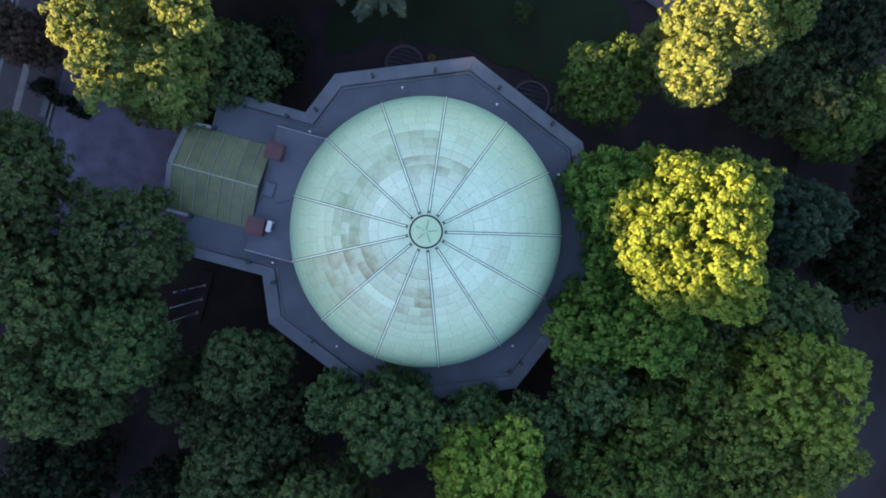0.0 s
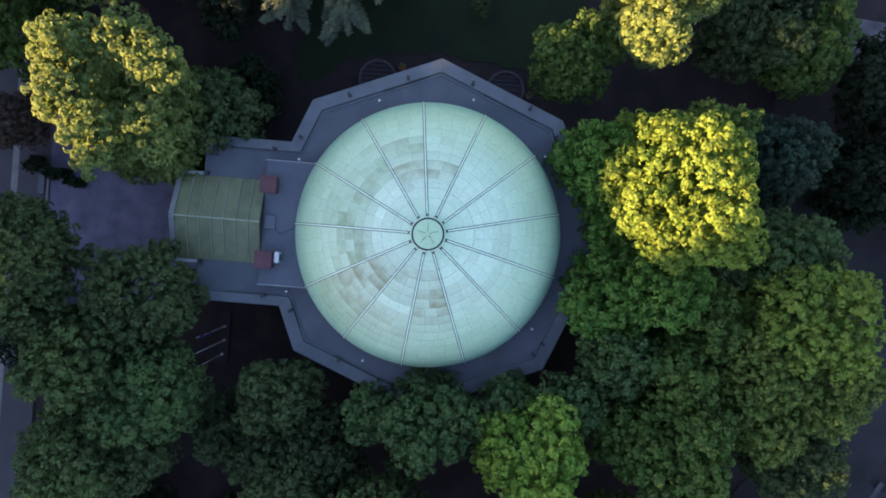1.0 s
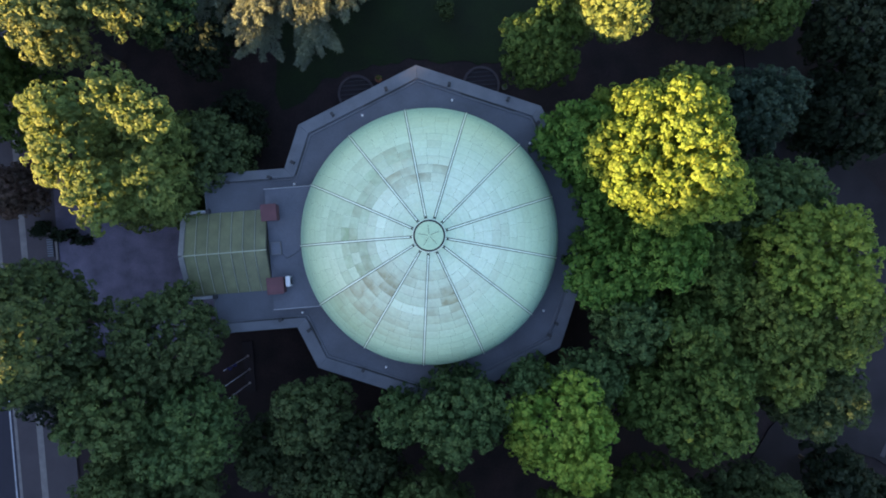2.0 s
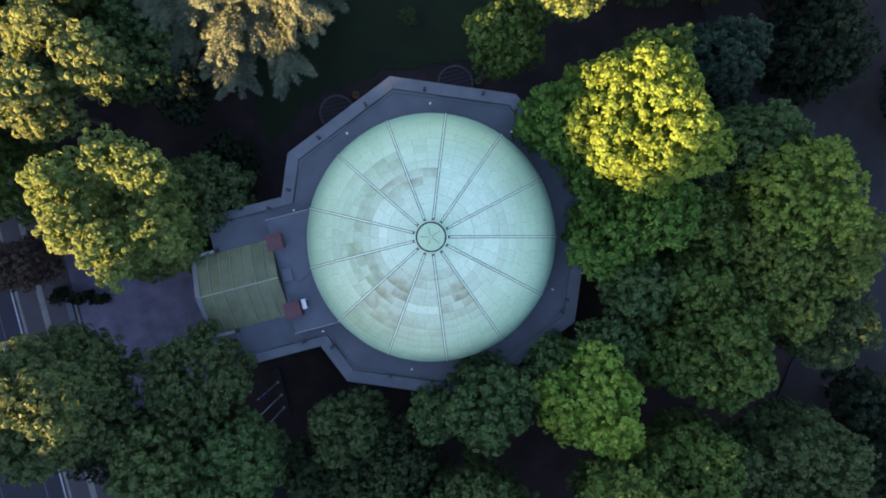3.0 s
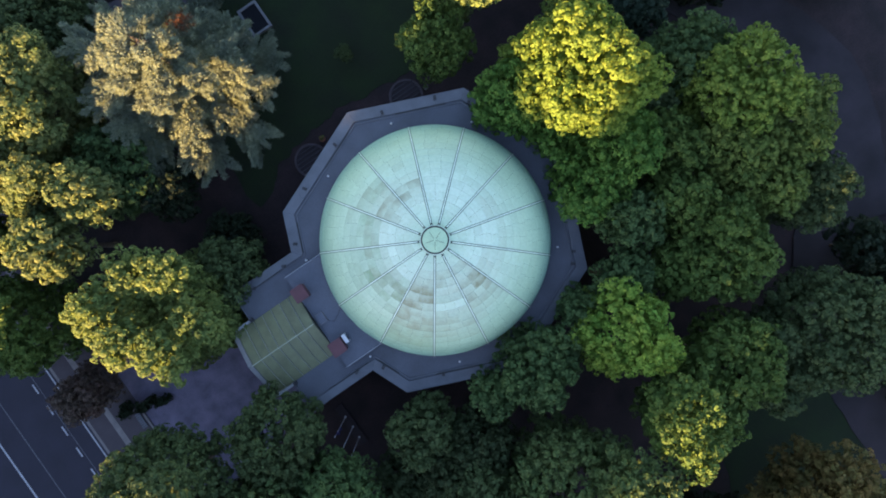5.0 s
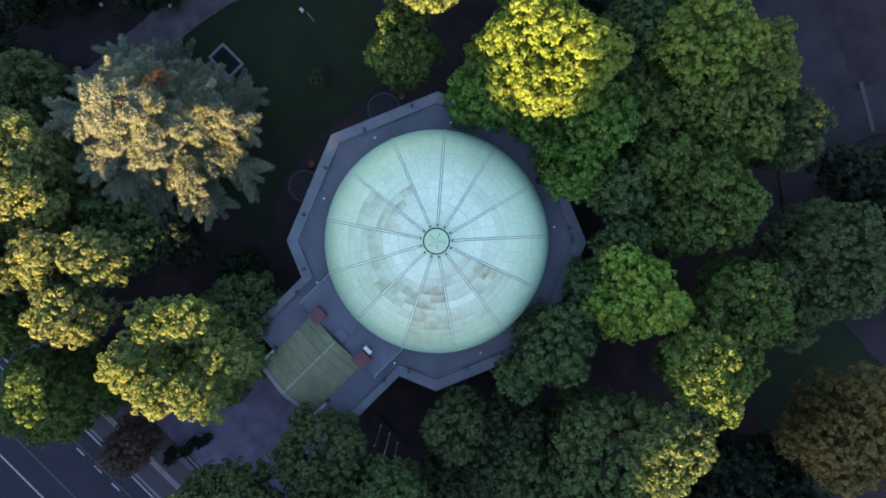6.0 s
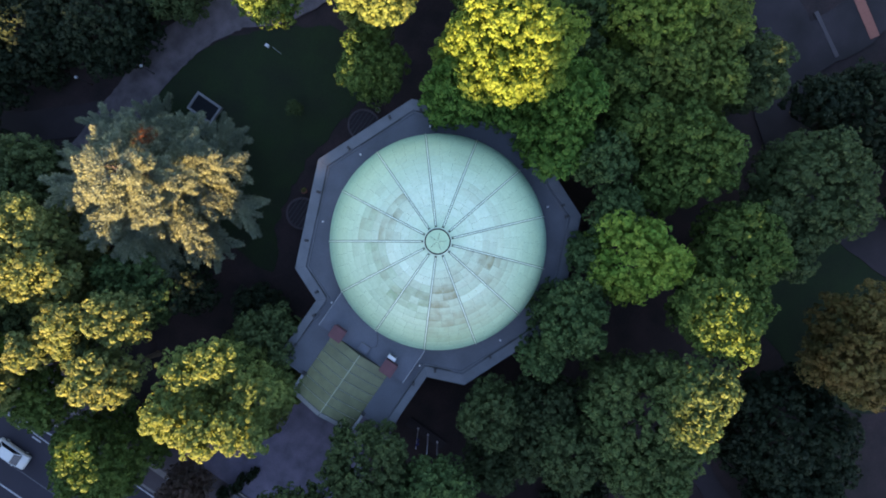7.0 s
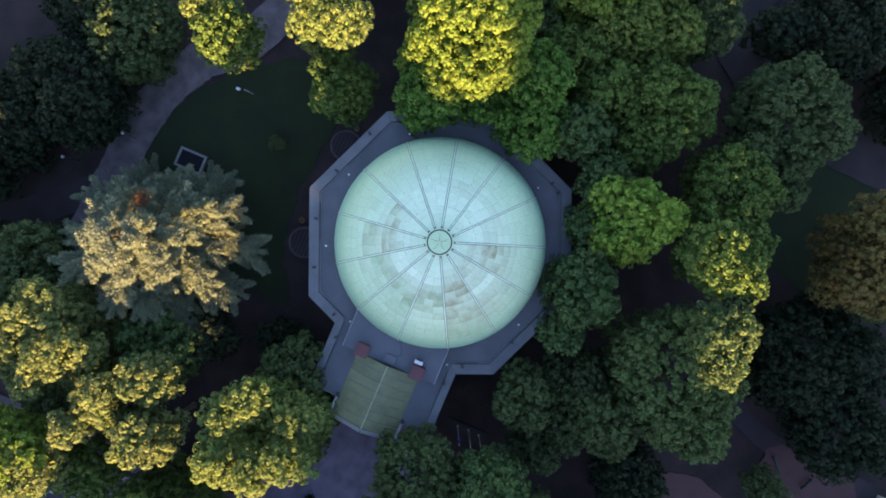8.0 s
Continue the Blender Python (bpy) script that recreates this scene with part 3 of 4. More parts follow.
def building():
    b = thing("planetarium", "octagonal domed hall with a gabled entrance portico and flat roof", "building")
    wall = with_wing(14.7, 6.6, -19.1)
    part("wall", prism(wall, -0.1, ROOF_Z - 0.7), M_WALL, b, "rendered outer wall")
    part("roof", prism(with_wing(14.75, 6.65, -19.45), ROOF_Z - 0.7, ROOF_Z), M_ROOF, b, "blue-grey flat felt roof")
    outer, inner = with_wing(15.35, 7.1, -19.5), with_wing(14.15, 6.25, -19.5)
    n = len(outer)
    for i in range(n):
        j = (i + 1) % n
        if i == 5:
            continue
        part("cornice", segment(outer[i], outer[j], inner[j], inner[i], ROOF_Z - 0.75, ROOF_Z + 0.15, 0.10), M_CORNICE, b, "sloping cornice along the roof edge")
    kerb_in, kerb_out = with_wing(13.85, 6.05, -19.5), with_wing(14.0, 6.15, -19.5)
    for i in range(n):
        j = (i + 1) % n
        if i == 5:
            continue
        part("upstand", segment(kerb_out[i], kerb_out[j], kerb_in[j], kerb_in[i], ROOF_Z, ROOF_Z + 0.09), M_CORNICE, b)
    # dark gutter channels on parts of the roof edge
    g_in, g_out = with_wing(14.02, 6.165, -19.5), with_wing(14.13, 6.235, -19.5)
    for i, u0, u1 in ((1, 0.15, 0.62), (0, 0.45, 0.98), (2, 0.1, 0.5), (3, 0.2, 0.95), (6, 0.3, 0.9), (8, 0.25, 0.9), (7, 0.1, 0.7), (4, 0.35, 0.95)):
        j = (i + 1) % n
        def at(p, q, u):
            return (p[0] + (q[0] - p[0]) * u, p[1] + (q[1] - p[1]) * u)
        part("gutter", segment(at(g_out[i], g_out[j], u0), at(g_out[i], g_out[j], u1), at(g_in[i], g_in[j], u1), at(g_in[i], g_in[j], u0), ROOF_Z, ROOF_Z + 0.12), M_LEAD, b, "dark gutter channel")
    part("end_coping", boxed(-19.62, -19.46, -7.1, 7.1, ROOF_Z - 0.75, ROOF_Z + 0.05, bevel=0.02), M_CORNICE, b)
    dome(b)
    # raised roof block between dome and portico
    block = part("roof_block", boxed(-14.2, -9.3, -5.3, 5.3, ROOF_Z, ROOF_Z + 0.55, bevel=0.02), M_BLOCK, b, "raised flat roof block with pale flashing")
    for x0, x1, y0, y1 in ((-14.25, -10.1, 5.30, 5.36), (-14.25, -10.1, -5.36, -5.30)):
        part("flashing", boxed(x0, x1, y0, y1, ROOF_Z + 0.45, ROOF_Z + 0.6), M_FLASH, block)
    # portico with a gabled copper roof
    eave, ridge, x0, x1, half = 9.35, 10.75, -21.75, -14.21, 3.6
    def vault(u):
        """Height of the gently bowed slope at u, from ridge (0) to eave (1)."""
        return ridge - (ridge - eave) * (0.8 * u + 0.2 * u * u)
    steps = 5
    prof = [(s * half * k / steps, vault(k / steps)) for s, ks in ((-1, range(steps, 0, -1)), (1, range(0, steps + 1))) for k in ks] + [(half, 8.3), (-half, 8.3)]
    gable = bmesh.new()
    ends = [[gable.verts.new((x, y, z - 0.035 * (z > 8.4))) for y, z in prof] for x in (x0 + 0.3, x1)]
    n = len(prof)
    for i in range(n):
        gable.faces.new((ends[0][i], ends[0][(i + 1) % n], ends[1][(i + 1) % n], ends[1][i]))
    gable.faces.new(ends[0][::-1])
    gable.faces.new(ends[1])
    roof = part("gable_roof", gable, M_GSEAM, b, "olive-green copper gable roof with standing seams")
    count = 7
    pitch = (x1 - x0 - 0.33) / count
    def strip(xa, xb, s, z0, z1):
        bm = bmesh.new()
        rows = [[bm.verts.new((x, s * max(0.05, half * k / steps), vault(k / steps) + z)) for x, z in ((xa, z0), (xa, z1), (xb, z1), (xb, z0))] for k in range(steps + 1)]
        for p, q in zip(rows, rows[1:]):
            for k in range(4):
                bm.faces.new((p[k], p[(k + 1) % 4], q[(k + 1) % 4], q[k]))
        bm.faces.new(rows[0])
        bm.faces.new(rows[-1][::-1])
        return bm
    for s in (-1, 1):
        for i in range(count):
            xa, xb = x0 + 0.33 + pitch * i, x0 + 0.33 + pitch * (i + 1)
            part("roof_panel", strip(xa + 0.08, xb - 0.075, s, -0.03, 0.0), M_GABLE, roof)
            if i:
                part("seam", strip(xa - 0.03, xa + 0.022, s, -0.03, 0.07), M_GRIDGE, roof)
    bm = bmesh.new()
    bar(bm, (x0 + 0.2, 0, ridge - 0.04), (x1, 0, ridge - 0.04), 0.10, 0.12)
    part("ridge_cap", bm, M_GRIDGE, roof)
    for s in (-1, 1):
        bm = bmesh.new()
        bar(bm, (x0 + 0.16, s * (half + 0.15), eave - 0.06), (x0 + 0.16, 0, ridge + 0.0), 0.42, 0.16)
        part("pediment_cornice", bm, M_PEDIMENT, b, "raking stone cornice of the pediment")
        part("eave_cornice", boxed(x0 - 0.05, -19.45, s * 3.8 - 0.13, s * 3.8 + 0.13, eave - 0.45, eave + 0.05, bevel=0.02), M_FLASH, b, "pale side cornice of the portico")
        part("downpipe_head", boxed(-19.55, -19.2, s * 3.8 - 0.17, s * 3.8 + 0.17, eave - 0.05, eave + 0.35, bevel=0.02), M_LEAD, b)
    part("entablature", boxed(x0 + 0.1, -19.1, -3.75, 3.75, 7.3, 8.3), M_WALL, b)
    for y in (-3.2, -1.1, 1.1, 3.2):
        bm = bmesh.new()
        tube(bm, [(x0 + 0.6, y, z) for z in (0.1, 0.35, 0.45, 3.5, 6.9, 7.0, 7.3)], [0.62, 0.62, 0.48, 0.46, 0.40, 0.55, 0.58], 20)
        part("column", bm, M_STONE, b, smooth=True)
    for i in range(3):
        part("step", boxed(x0 - 0.1 - 0.35 * (2 - i), -19.1, -4.3 - 0.2 * (2 - i), 4.3 + 0.2 * (2 - i), -0.05 + 0.17 * i, 0.12 + 0.17 * i), M_STONE, b)
    # roof furniture
    for xa, xb, ya, yb in ((-14.3, -13.05, 2.5, 3.85), (-14.3, -12.95, -3.85, -2.5)):
        stack = part("vent_stack", boxed(xa, xb, ya, yb, ROOF_Z, 11.0, bevel=0.05), M_BRICKRED, b, "squat red brick ventilation stack")
        part("stack_cap", boxed(xa - 0.06, xb + 0.06, ya - 0.06, yb + 0.06, 11.0, 11.12, bevel=0.03), M_BRICKRED, stack)
    unit = part("cooling_unit", boxed(-12.8, -12.4, -3.35, -2.45, ROOF_Z + 0.55, 10.75, bevel=0.04), M_WHITE, b, "white outdoor cooling unit")
    for k in range(5):
        part("grille", boxed(-12.4, -12.385, -3.2, -2.6, 10.0 + 0.12 * k, 10.06 + 0.12 * k), M_LEAD, unit)
    hatch = part("skylight", boxed(-14.0, -13.1, -0.5, 0.6, ROOF_Z + 0.55, ROOF_Z + 0.72, bevel=0.03), M_PEDIMENT, b, "low square roof skylight")
    part("pane", boxed(-13.93, -13.17, -0.43, 0.53, ROOF_Z + 0.72, ROOF_Z + 0.74), M_GLASS, hatch)
    bm = bmesh.new()
    tube(bm, [(-13.1, -0.45, ROOF_Z + 0.57), (-12.7, -0.9, ROOF_Z + 0.57), (-12.0, -0.6, ROOF_Z + 0.57), (-11.4, -0.15, ROOF_Z + 0.57)], [0.025] * 4, 6)
    part("cable", bm, M_LEAD, b)
    for x, y in ((-5.1, 11.2), (2.95, 11.95), (9.55, 7.6), (9.6, -7.4), (-4.8, -11.25), (-11.6, 5.6), (-11.8, -5.8)):
        bm = bmesh.new()
        tube(bm, [(x, y, ROOF_Z), (x, y, ROOF_Z + 0.28), (x, y, ROOF_Z + 0.34)], [0.10, 0.10, 0.06], 10)
        part("roof_vent", bm, M_WHITE, b, "small white roof vent", smooth=True)
    for x, y in ((-17.4, 6.2), (-13.7, 6.35), (-11.55, 7.5), (-7.7, 11.45), (-2.8, 13.3), (2.8, 13.3), (7.9, 11.6), (10.35, 9.3), (-13.7, -6.3), (-11.3, -7.4), (-6.8, -11.3), (10.6, -8.6), (9.9, -9.6), (13.0, -2.6), (13.3, 1.6), (11.9, 5.4), (-2.7, -13.4), (3.6, -13.0)):
        az = math.atan2(y, x)
        bm = boxed(-0.19, 0.19, -0.14, 0.14, 0.0, 0.34, bevel=0.03)
        box(bm, -0.05, 0.05, -0.05, 0.05, -0.3, 0.0)
        bm.transform(pose(x, y, ROOF_Z + 0.3, 0, 0, math.degrees(az)))
        part("floodlight", bm, M_LEAD, b, "small dark floodlight on the roof edge")
    return b


building()


# ---- trees ----
def one_per_cell(p, gap, rng):
    """Indices of points thinned to about one in each cube of that width."""
    cell = np.floor((p + rng.uniform(0, gap, 3)) / gap).astype(np.int64)
    key = (cell[:, 0] * 4001 + cell[:, 1]) * 4001 + cell[:, 2]
    return np.unique(key, return_index=True)[1]


def over(rng, cen, rad, per, low, sink):
    """Points and normals strewn over the joint surface of balls, none inside another ball."""
    spots, normals = [], []
    for c, w in zip(cen, rad):
        n = max(12, int(per * 4 * math.pi * w[0] * w[0]))
        d = rng.normal(size=(n, 3))
        d /= np.linalg.norm(d, axis=1)[:, None]
        d = d[d[:, 2] > low]
        spots.append(c + d * w)
        m = d / w
        normals.append(m / np.linalg.norm(m, axis=1)[:, None])
    p, nrm = np.concatenate(spots), np.concatenate(normals)
    keep = np.ones(len(p), bool)
    for c, w in zip(cen, rad):
        keep &= (((p - c) / w) ** 2).sum(1) > sink
    return p[keep], nrm[keep]


def leaves_on(rng, c, m, reach, per, long, lean, near=0.72):
    """Leaves shingled over small tufts with centres c and outward directions m."""
    n = len(c)
    c, m = np.repeat(c, per, 0), np.repeat(m, per, 0)
    wide = np.repeat(rng.uniform(0.8, 1.25, (n, 1)), per, 0) * reach
    d = rng.normal(size=c.shape)
    d = d / np.linalg.norm(d, axis=1)[:, None] + m * 0.7 + np.array((0, 0, 0.35))
    d /= np.linalg.norm(d, axis=1)[:, None]
    at = c + d * wide * rng.uniform(near, 1.08, (len(c), 1))
    f = d + rng.normal(size=d.shape) * lean
    f /= np.linalg.norm(f, axis=1)[:, None]
    u = np.cross(f, rng.normal(size=f.shape))
    u /= np.linalg.norm(u, axis=1)[:, None]
    v = np.cross(f, u)
    ln = rng.uniform(0.7, 1.2, (len(c), 1)) * long
    wd = ln * rng.uniform(0.55, 0.8, (len(c), 1))
    droop = f * ln * 0.3
    return np.stack([at - u * ln, at + v * wd - droop * 0.3, at + u * ln - droop, at - v * wd - droop * 0.3], 1)


def crown_mesh(name, x, y, r, h, leaf, seed, bough, tuft, depth, tops):
    """A crown: main masses, boughs bulging out of them, tufts of leaves over the boughs."""
    rng = np.random.default_rng(seed)
    tuft = tuft * (0.92 if leaf in ("gold", "tan", "honey") else 1.0)
    depth = max(1.5, min(h * 0.62, r * depth))
    body = r * 0.87 - bough * 0.75
    cen, rad = [(0, 0, h - depth)], [(body, body, depth - bough * 0.5)]
    for k in range(3 + int(r * 0.8)):
        a, q = rng.uniform(0, 6.28), body * rng.uniform(0.45, 0.72)
        w = body * rng.uniform(0.34, 0.5)
        lift = depth * (1 - (q / r) ** 2 * rng.uniform(0.5, 1.0))
        cen.append((q * math.cos(a), q * math.sin(a), h - depth + lift - w * 0.95))
        rad.append((w, w, w * 0.9))
    for tx, ty, tz, w in tops:
        cen.append((tx - x, ty - y, tz - w))
        rad.append((w * 0.8, w * 0.8, w * 0.8))
        cen.append(((tx - x) * 0.72, (ty - y) * 0.72, (h - depth) * 0.4 + (tz - w) * 0.6))
        rad.append((w * 0.6, w * 0.6, w * 0.9))
    cen, rad = np.array(cen), np.array(rad)
    p, nrm = over(rng, cen, rad, 3.0, -0.35, 0.92)
    wave = np.array([noise.noise(Vector((q[0] * 0.42 + seed, q[1] * 0.42, q[2] * 0.3))) for q in p])
    p = p + nrm * (wave * bough * 1.3)[:, None]
    i = one_per_cell(p, bough * 1.25, rng)
    knots = p[i]
    kw = rng.uniform(0.72, 1.12, (len(knots), 1)) * bough * np.array((1, 1, 0.85))
    p, nrm = over(rng, knots, kw, 7.0 / tuft ** 2, -0.3, 0.80)
    i = one_per_cell(p, tuft * 1.12, rng)
    p, nrm = p[i] + nrm[i] * rng.uniform(-0.30, 0.22, (len(i), 1)) * tuft, nrm[i]
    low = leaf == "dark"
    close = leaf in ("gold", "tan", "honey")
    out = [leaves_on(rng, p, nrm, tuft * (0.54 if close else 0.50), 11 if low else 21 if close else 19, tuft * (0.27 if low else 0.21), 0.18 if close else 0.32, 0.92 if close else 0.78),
           leaves_on(rng, p - nrm * tuft * 0.9, nrm, tuft * 0.6, 4, tuft * 0.34, 0.6)]
    core = np.concatenate([knots, cen])
    out.append(leaves_on(rng, core, np.repeat(np.array([(0, 0, 1.0)]), len(core), 0), bough * 0.42, 20, 0.36, 0.7))
    return quads(name, np.concatenate(out), LEAF[leaf])


def trunk_bm(r, h, seed, limbs=5):
    rng = random.Random(seed)
    bm = bmesh.new()
    w = 0.035 * h * 0.5 + 0.04
    tube(bm, [(0, 0, -0.2), (0, 0, 0.25), (rng.uniform(-.1, .1), rng.uniform(-.1, .1), h * 0.3), (rng.uniform(-.3, .3), rng.uniform(-.3, .3), h * 0.75)], [w * 1.5, w, w * 0.8, w * 0.25], 9)
    for k in range(limbs):
        a = 2 * math.pi * k / limbs + rng.uniform(-0.4, 0.4)
        z = h * rng.uniform(0.28, 0.42)
        q = r * rng.uniform(0.28, 0.48)
        tube(bm, [(0, 0, z), (q * 0.45 * math.cos(a), q * 0.45 * math.sin(a), z + h * 0.16), (q * math.cos(a), q * math.sin(a), z + h * 0.3)], [w * 0.5, w * 0.32, w * 0.1], 6)
    return bm


TREES = [0]


def tree(x, y, r, h, leaf, label, bough=1.25, tuft=0.82, depth=1.15, name="tree", category="tree", tops=()):
    TREES[0] += 1
    seed = 100 + TREES[0]
    t = thing(name, label, category, "trees of the park" if category == "tree" else "", (x, y, -0.1))
    part("trunk", trunk_bm(r, h, seed), M_BARK, t, smooth=True)
    crown = new("crown", crown_mesh("crown", x, y, r, h, leaf, seed, bough, tuft, depth, tops))
    crown.parent = t
    return t


def cedar(x, y, r, h, label):
    rng = np.random.default_rng(77)
    t = thing("cedar_tree", label, "tree", "", (x, y, -0.1))
    bm = bmesh.new()
    tube(bm, [(0, 0, -0.2), (0, 0, 0.4), (0, 0, h * 0.5), (0.1, 0, h * 0.96)], [0.75, 0.55, 0.36, 0.06], 10)
    out = []
    tip = np.array((0, 0, 1.0))

    def finger(start, end, wide):
        """One drooping spray of needles along a bough, thick at its middle and pointed at its end."""
        d = (end - start) / np.linalg.norm(end - start)
        side = np.cross(d, tip)
        side /= np.linalg.norm(side)
        n = int(205 * np.linalg.norm(end - start) * (0.5 + wide))
        s = rng.uniform(0.0, 1.0, (n, 1))
        w = rng.uniform(-1, 1, (n, 1)) * wide * np.sqrt(1.02 - s)
        c = start + (end - start) * s + side * w + tip * (rng.normal(size=(n, 1)) * 0.10 + 0.25 * (wide - np.abs(w)) * 0.8)
        f = d * 0.9 + side * (w / wide) * 1.1 + rng.normal(size=(n, 3)) * 0.45 + tip * 0.2
        f /= np.linalg.norm(f, axis=1)[:, None]
        ln = rng.uniform(0.22, 0.5, (n, 1))
        q = np.cross(f, rng.normal(size=(n, 3)))
        q /= np.linalg.norm(q, axis=1)[:, None]
        out.append(np.stack([c, c + f * ln * 0.5 + q * 0.045, c + f * ln, c + f * ln * 0.5 - q * 0.045], 1))

    for k in range(84):
        u = (k + rng.uniform(0, 1)) / 84
        z = h * (0.36 + 0.60 * u)
        reach = r * (1.0 - 0.84 * u ** 1.5) * rng.uniform(0.72, 1.12)
        a = k * 2.399 + rng.uniform(-0.3, 0.3)
        d = np.array((math.cos(a), math.sin(a), 0))
        z -= 6.0 * max(0.0, math.cos(a - 0.6)) * (1 - u)
        reach *= 1.0 - 0.24 * max(0.0, math.cos(a - 0.44)) ** 3
        root = np.array((0, 0, z))
        end = root + d * reach + tip * (0.05 * reach + rng.uniform(-0.3, 0.3))
        tube(bm, [(0, 0, z - 0.3), tuple((root + end) / 2 + tip * 0.05), tuple(end)], [0.09, 0.055, 0.015], 5)
        finger(root + (end - root) * 0.3, end, 0.55)
        for s0 in (0.42, 0.6, 0.78):
            for turn in (-1, 1):
                b = a + turn * rng.uniform(0.45, 0.8)
                start = root + (end - root) * (s0 + rng.uniform(-0.05, 0.05))
                length = max(0.8, reach * rng.uniform(0.22, 0.36)) * (1.25 - 0.5 * s0)
                finger(start, start + np.array((math.cos(b), math.sin(b), rng.uniform(-0.05, 0.1))) * length, 0.54)
    part("trunk", bm, M_BARK, t, smooth=True)
    crown = new("crown", quads("crown", np.concatenate(out), LEAF["cedar"]))
    crown.parent = t
    dead = []
    for k in range(26):
        a, c = rng.uniform(0, 6.28), np.array((3.6, 0.6, 14.2)) + rng.normal(size=3) * np.array((0.5, 0.5, 0.3))
        f = np.array((math.cos(a), math.sin(a), 0.4)) + rng.normal(size=(16, 3)) * 0.5
        f /= np.linalg.norm(f, axis=1)[:, None]
        q = np.cross(f, rng.normal(size=(16, 3)))
        q /= np.linalg.norm(q, axis=1)[:, None]
        dead.append(np.stack([c + f * 0.05, c + f * 0.3 + q * 0.03, c + f * 0.6, c + f * 0.3 - q * 0.03], 1))
    spray = new("dead_spray", quads("dead_spray", np.concatenate(dead), LEAF["rust"]))
    spray.parent = t
    tagged(spray, "rust-brown dead spray")
    return t


GREEN = "full green broadleaf tree standing close among others"
DARK = "low tree with deep shade put into its near-black leaves"
LIT = "tall tree, its top in evening sun, sun also put into its leaf colour"
TAN = "tall tree, its top in evening sun, with sun put into its tan leaf colour"
cedar(-11.5, 28.9, 11.4, 17.8, "broad blue-grey cedar with sunlit side at the lawn")
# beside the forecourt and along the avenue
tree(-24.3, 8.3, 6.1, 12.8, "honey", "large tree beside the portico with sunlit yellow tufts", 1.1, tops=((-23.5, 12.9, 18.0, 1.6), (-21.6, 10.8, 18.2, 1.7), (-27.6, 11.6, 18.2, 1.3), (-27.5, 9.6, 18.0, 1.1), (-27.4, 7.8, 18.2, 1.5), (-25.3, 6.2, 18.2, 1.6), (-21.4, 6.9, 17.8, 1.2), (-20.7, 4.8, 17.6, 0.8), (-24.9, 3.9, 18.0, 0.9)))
tree(-18.8, 9.0, 3.9, 11.0, "deep", "low green tree under a taller one")
tree(-40.0, 16.9, 5.6, 11.2, "linden", "green street tree with a few sunlit sprays", tops=((-38.4, 15.6, 14.6, 0.6), (-37.2, 17.8, 14.4, 0.5)))
tree(-39.5, 7.6, 2.9, 7.4, "brown", "small purple-brown tree on the pavement", 0.9, 0.55)
tree(-33.6, -5.4, 5.9, 20.2, "deep", "broad green street tree with one sunlit spray", tops=((-28.9, -3.5, 25.7, 0.9), (-28.3, -5.2, 25.7, 0.9)))
tree(-37.6, 25.4, 3.4, 12.0, "linden", GREEN)
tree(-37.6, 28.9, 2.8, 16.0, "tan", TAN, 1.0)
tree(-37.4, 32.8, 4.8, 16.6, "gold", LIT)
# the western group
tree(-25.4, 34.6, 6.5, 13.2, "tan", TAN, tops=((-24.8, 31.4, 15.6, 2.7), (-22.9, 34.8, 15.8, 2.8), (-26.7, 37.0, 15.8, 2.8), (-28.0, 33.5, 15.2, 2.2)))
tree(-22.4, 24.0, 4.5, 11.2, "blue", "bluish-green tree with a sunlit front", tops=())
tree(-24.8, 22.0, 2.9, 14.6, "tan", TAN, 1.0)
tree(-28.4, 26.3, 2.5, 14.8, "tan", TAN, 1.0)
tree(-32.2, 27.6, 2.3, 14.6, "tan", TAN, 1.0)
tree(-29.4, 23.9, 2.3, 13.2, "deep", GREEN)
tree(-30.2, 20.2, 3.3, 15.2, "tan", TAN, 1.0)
tree(-20.0, 20.0, 3.0, 9.5, "dark", DARK, tuft=0.85)
tree(-31.8, 32.6, 3.8, 11.0, "deep", GREEN)
tree(-20.6, 41.4, 5.0, 10.4, "deep", GREEN)
tree(-29.0, 10.8, 3.4, 9.0, "deep", "low green tree under a taller one")
# south of the portico
tree(-23.0, -6.9, 4.6, 15.5, "deep", "round dense green tree beside the forecourt", 1.05, 0.74, 0.95)
tree(-21.6, -14.9, 4.3, 16.0, "blue", "rounded bluish-green tree among others", 1.3)
tree(-27.9, -12.0, 4.1, 16.2, "duller", "olive-green tree beside the forecourt", 1.2)
tree(-28.0, -20.4, 4.6, 14.5, "duller", GREEN)
tree(-24.4, -20.2, 3.6, 13.0, "deep", GREEN)
tree(-16.6, -18.6, 3.0, 10.5, "dim", GREEN, tuft=0.8)
tree(-12.9, -20.8, 3.5, 11.5, "dim", GREEN, tuft=0.8)
tree(-11.6, -15.3, 3.3, 12.8, "deep", GREEN)
tree(-7.3, -19.4, 3.4, 12.0, "dim", GREEN)
tree(-3.9, -15.1, 3.0, 13.4, "blue", GREEN)
tree(1.2, -15.3, 4.4, 15.0, "blue", GREEN)
tree(7.4, -12.6, 2.1, 12.8, "blue", GREEN, 1.0)
tree(9.7, -16.9, 4.7, 16.0, "bright", "bright fresh-green round tree near the dome", 1.2, 0.86, 0.95)
tree(12.7, -13.1, 2.7, 14.0, "blue", GREEN, 1.1)
tree(-10.2, -24.0, 4.2, 13.8, "deep", GREEN)
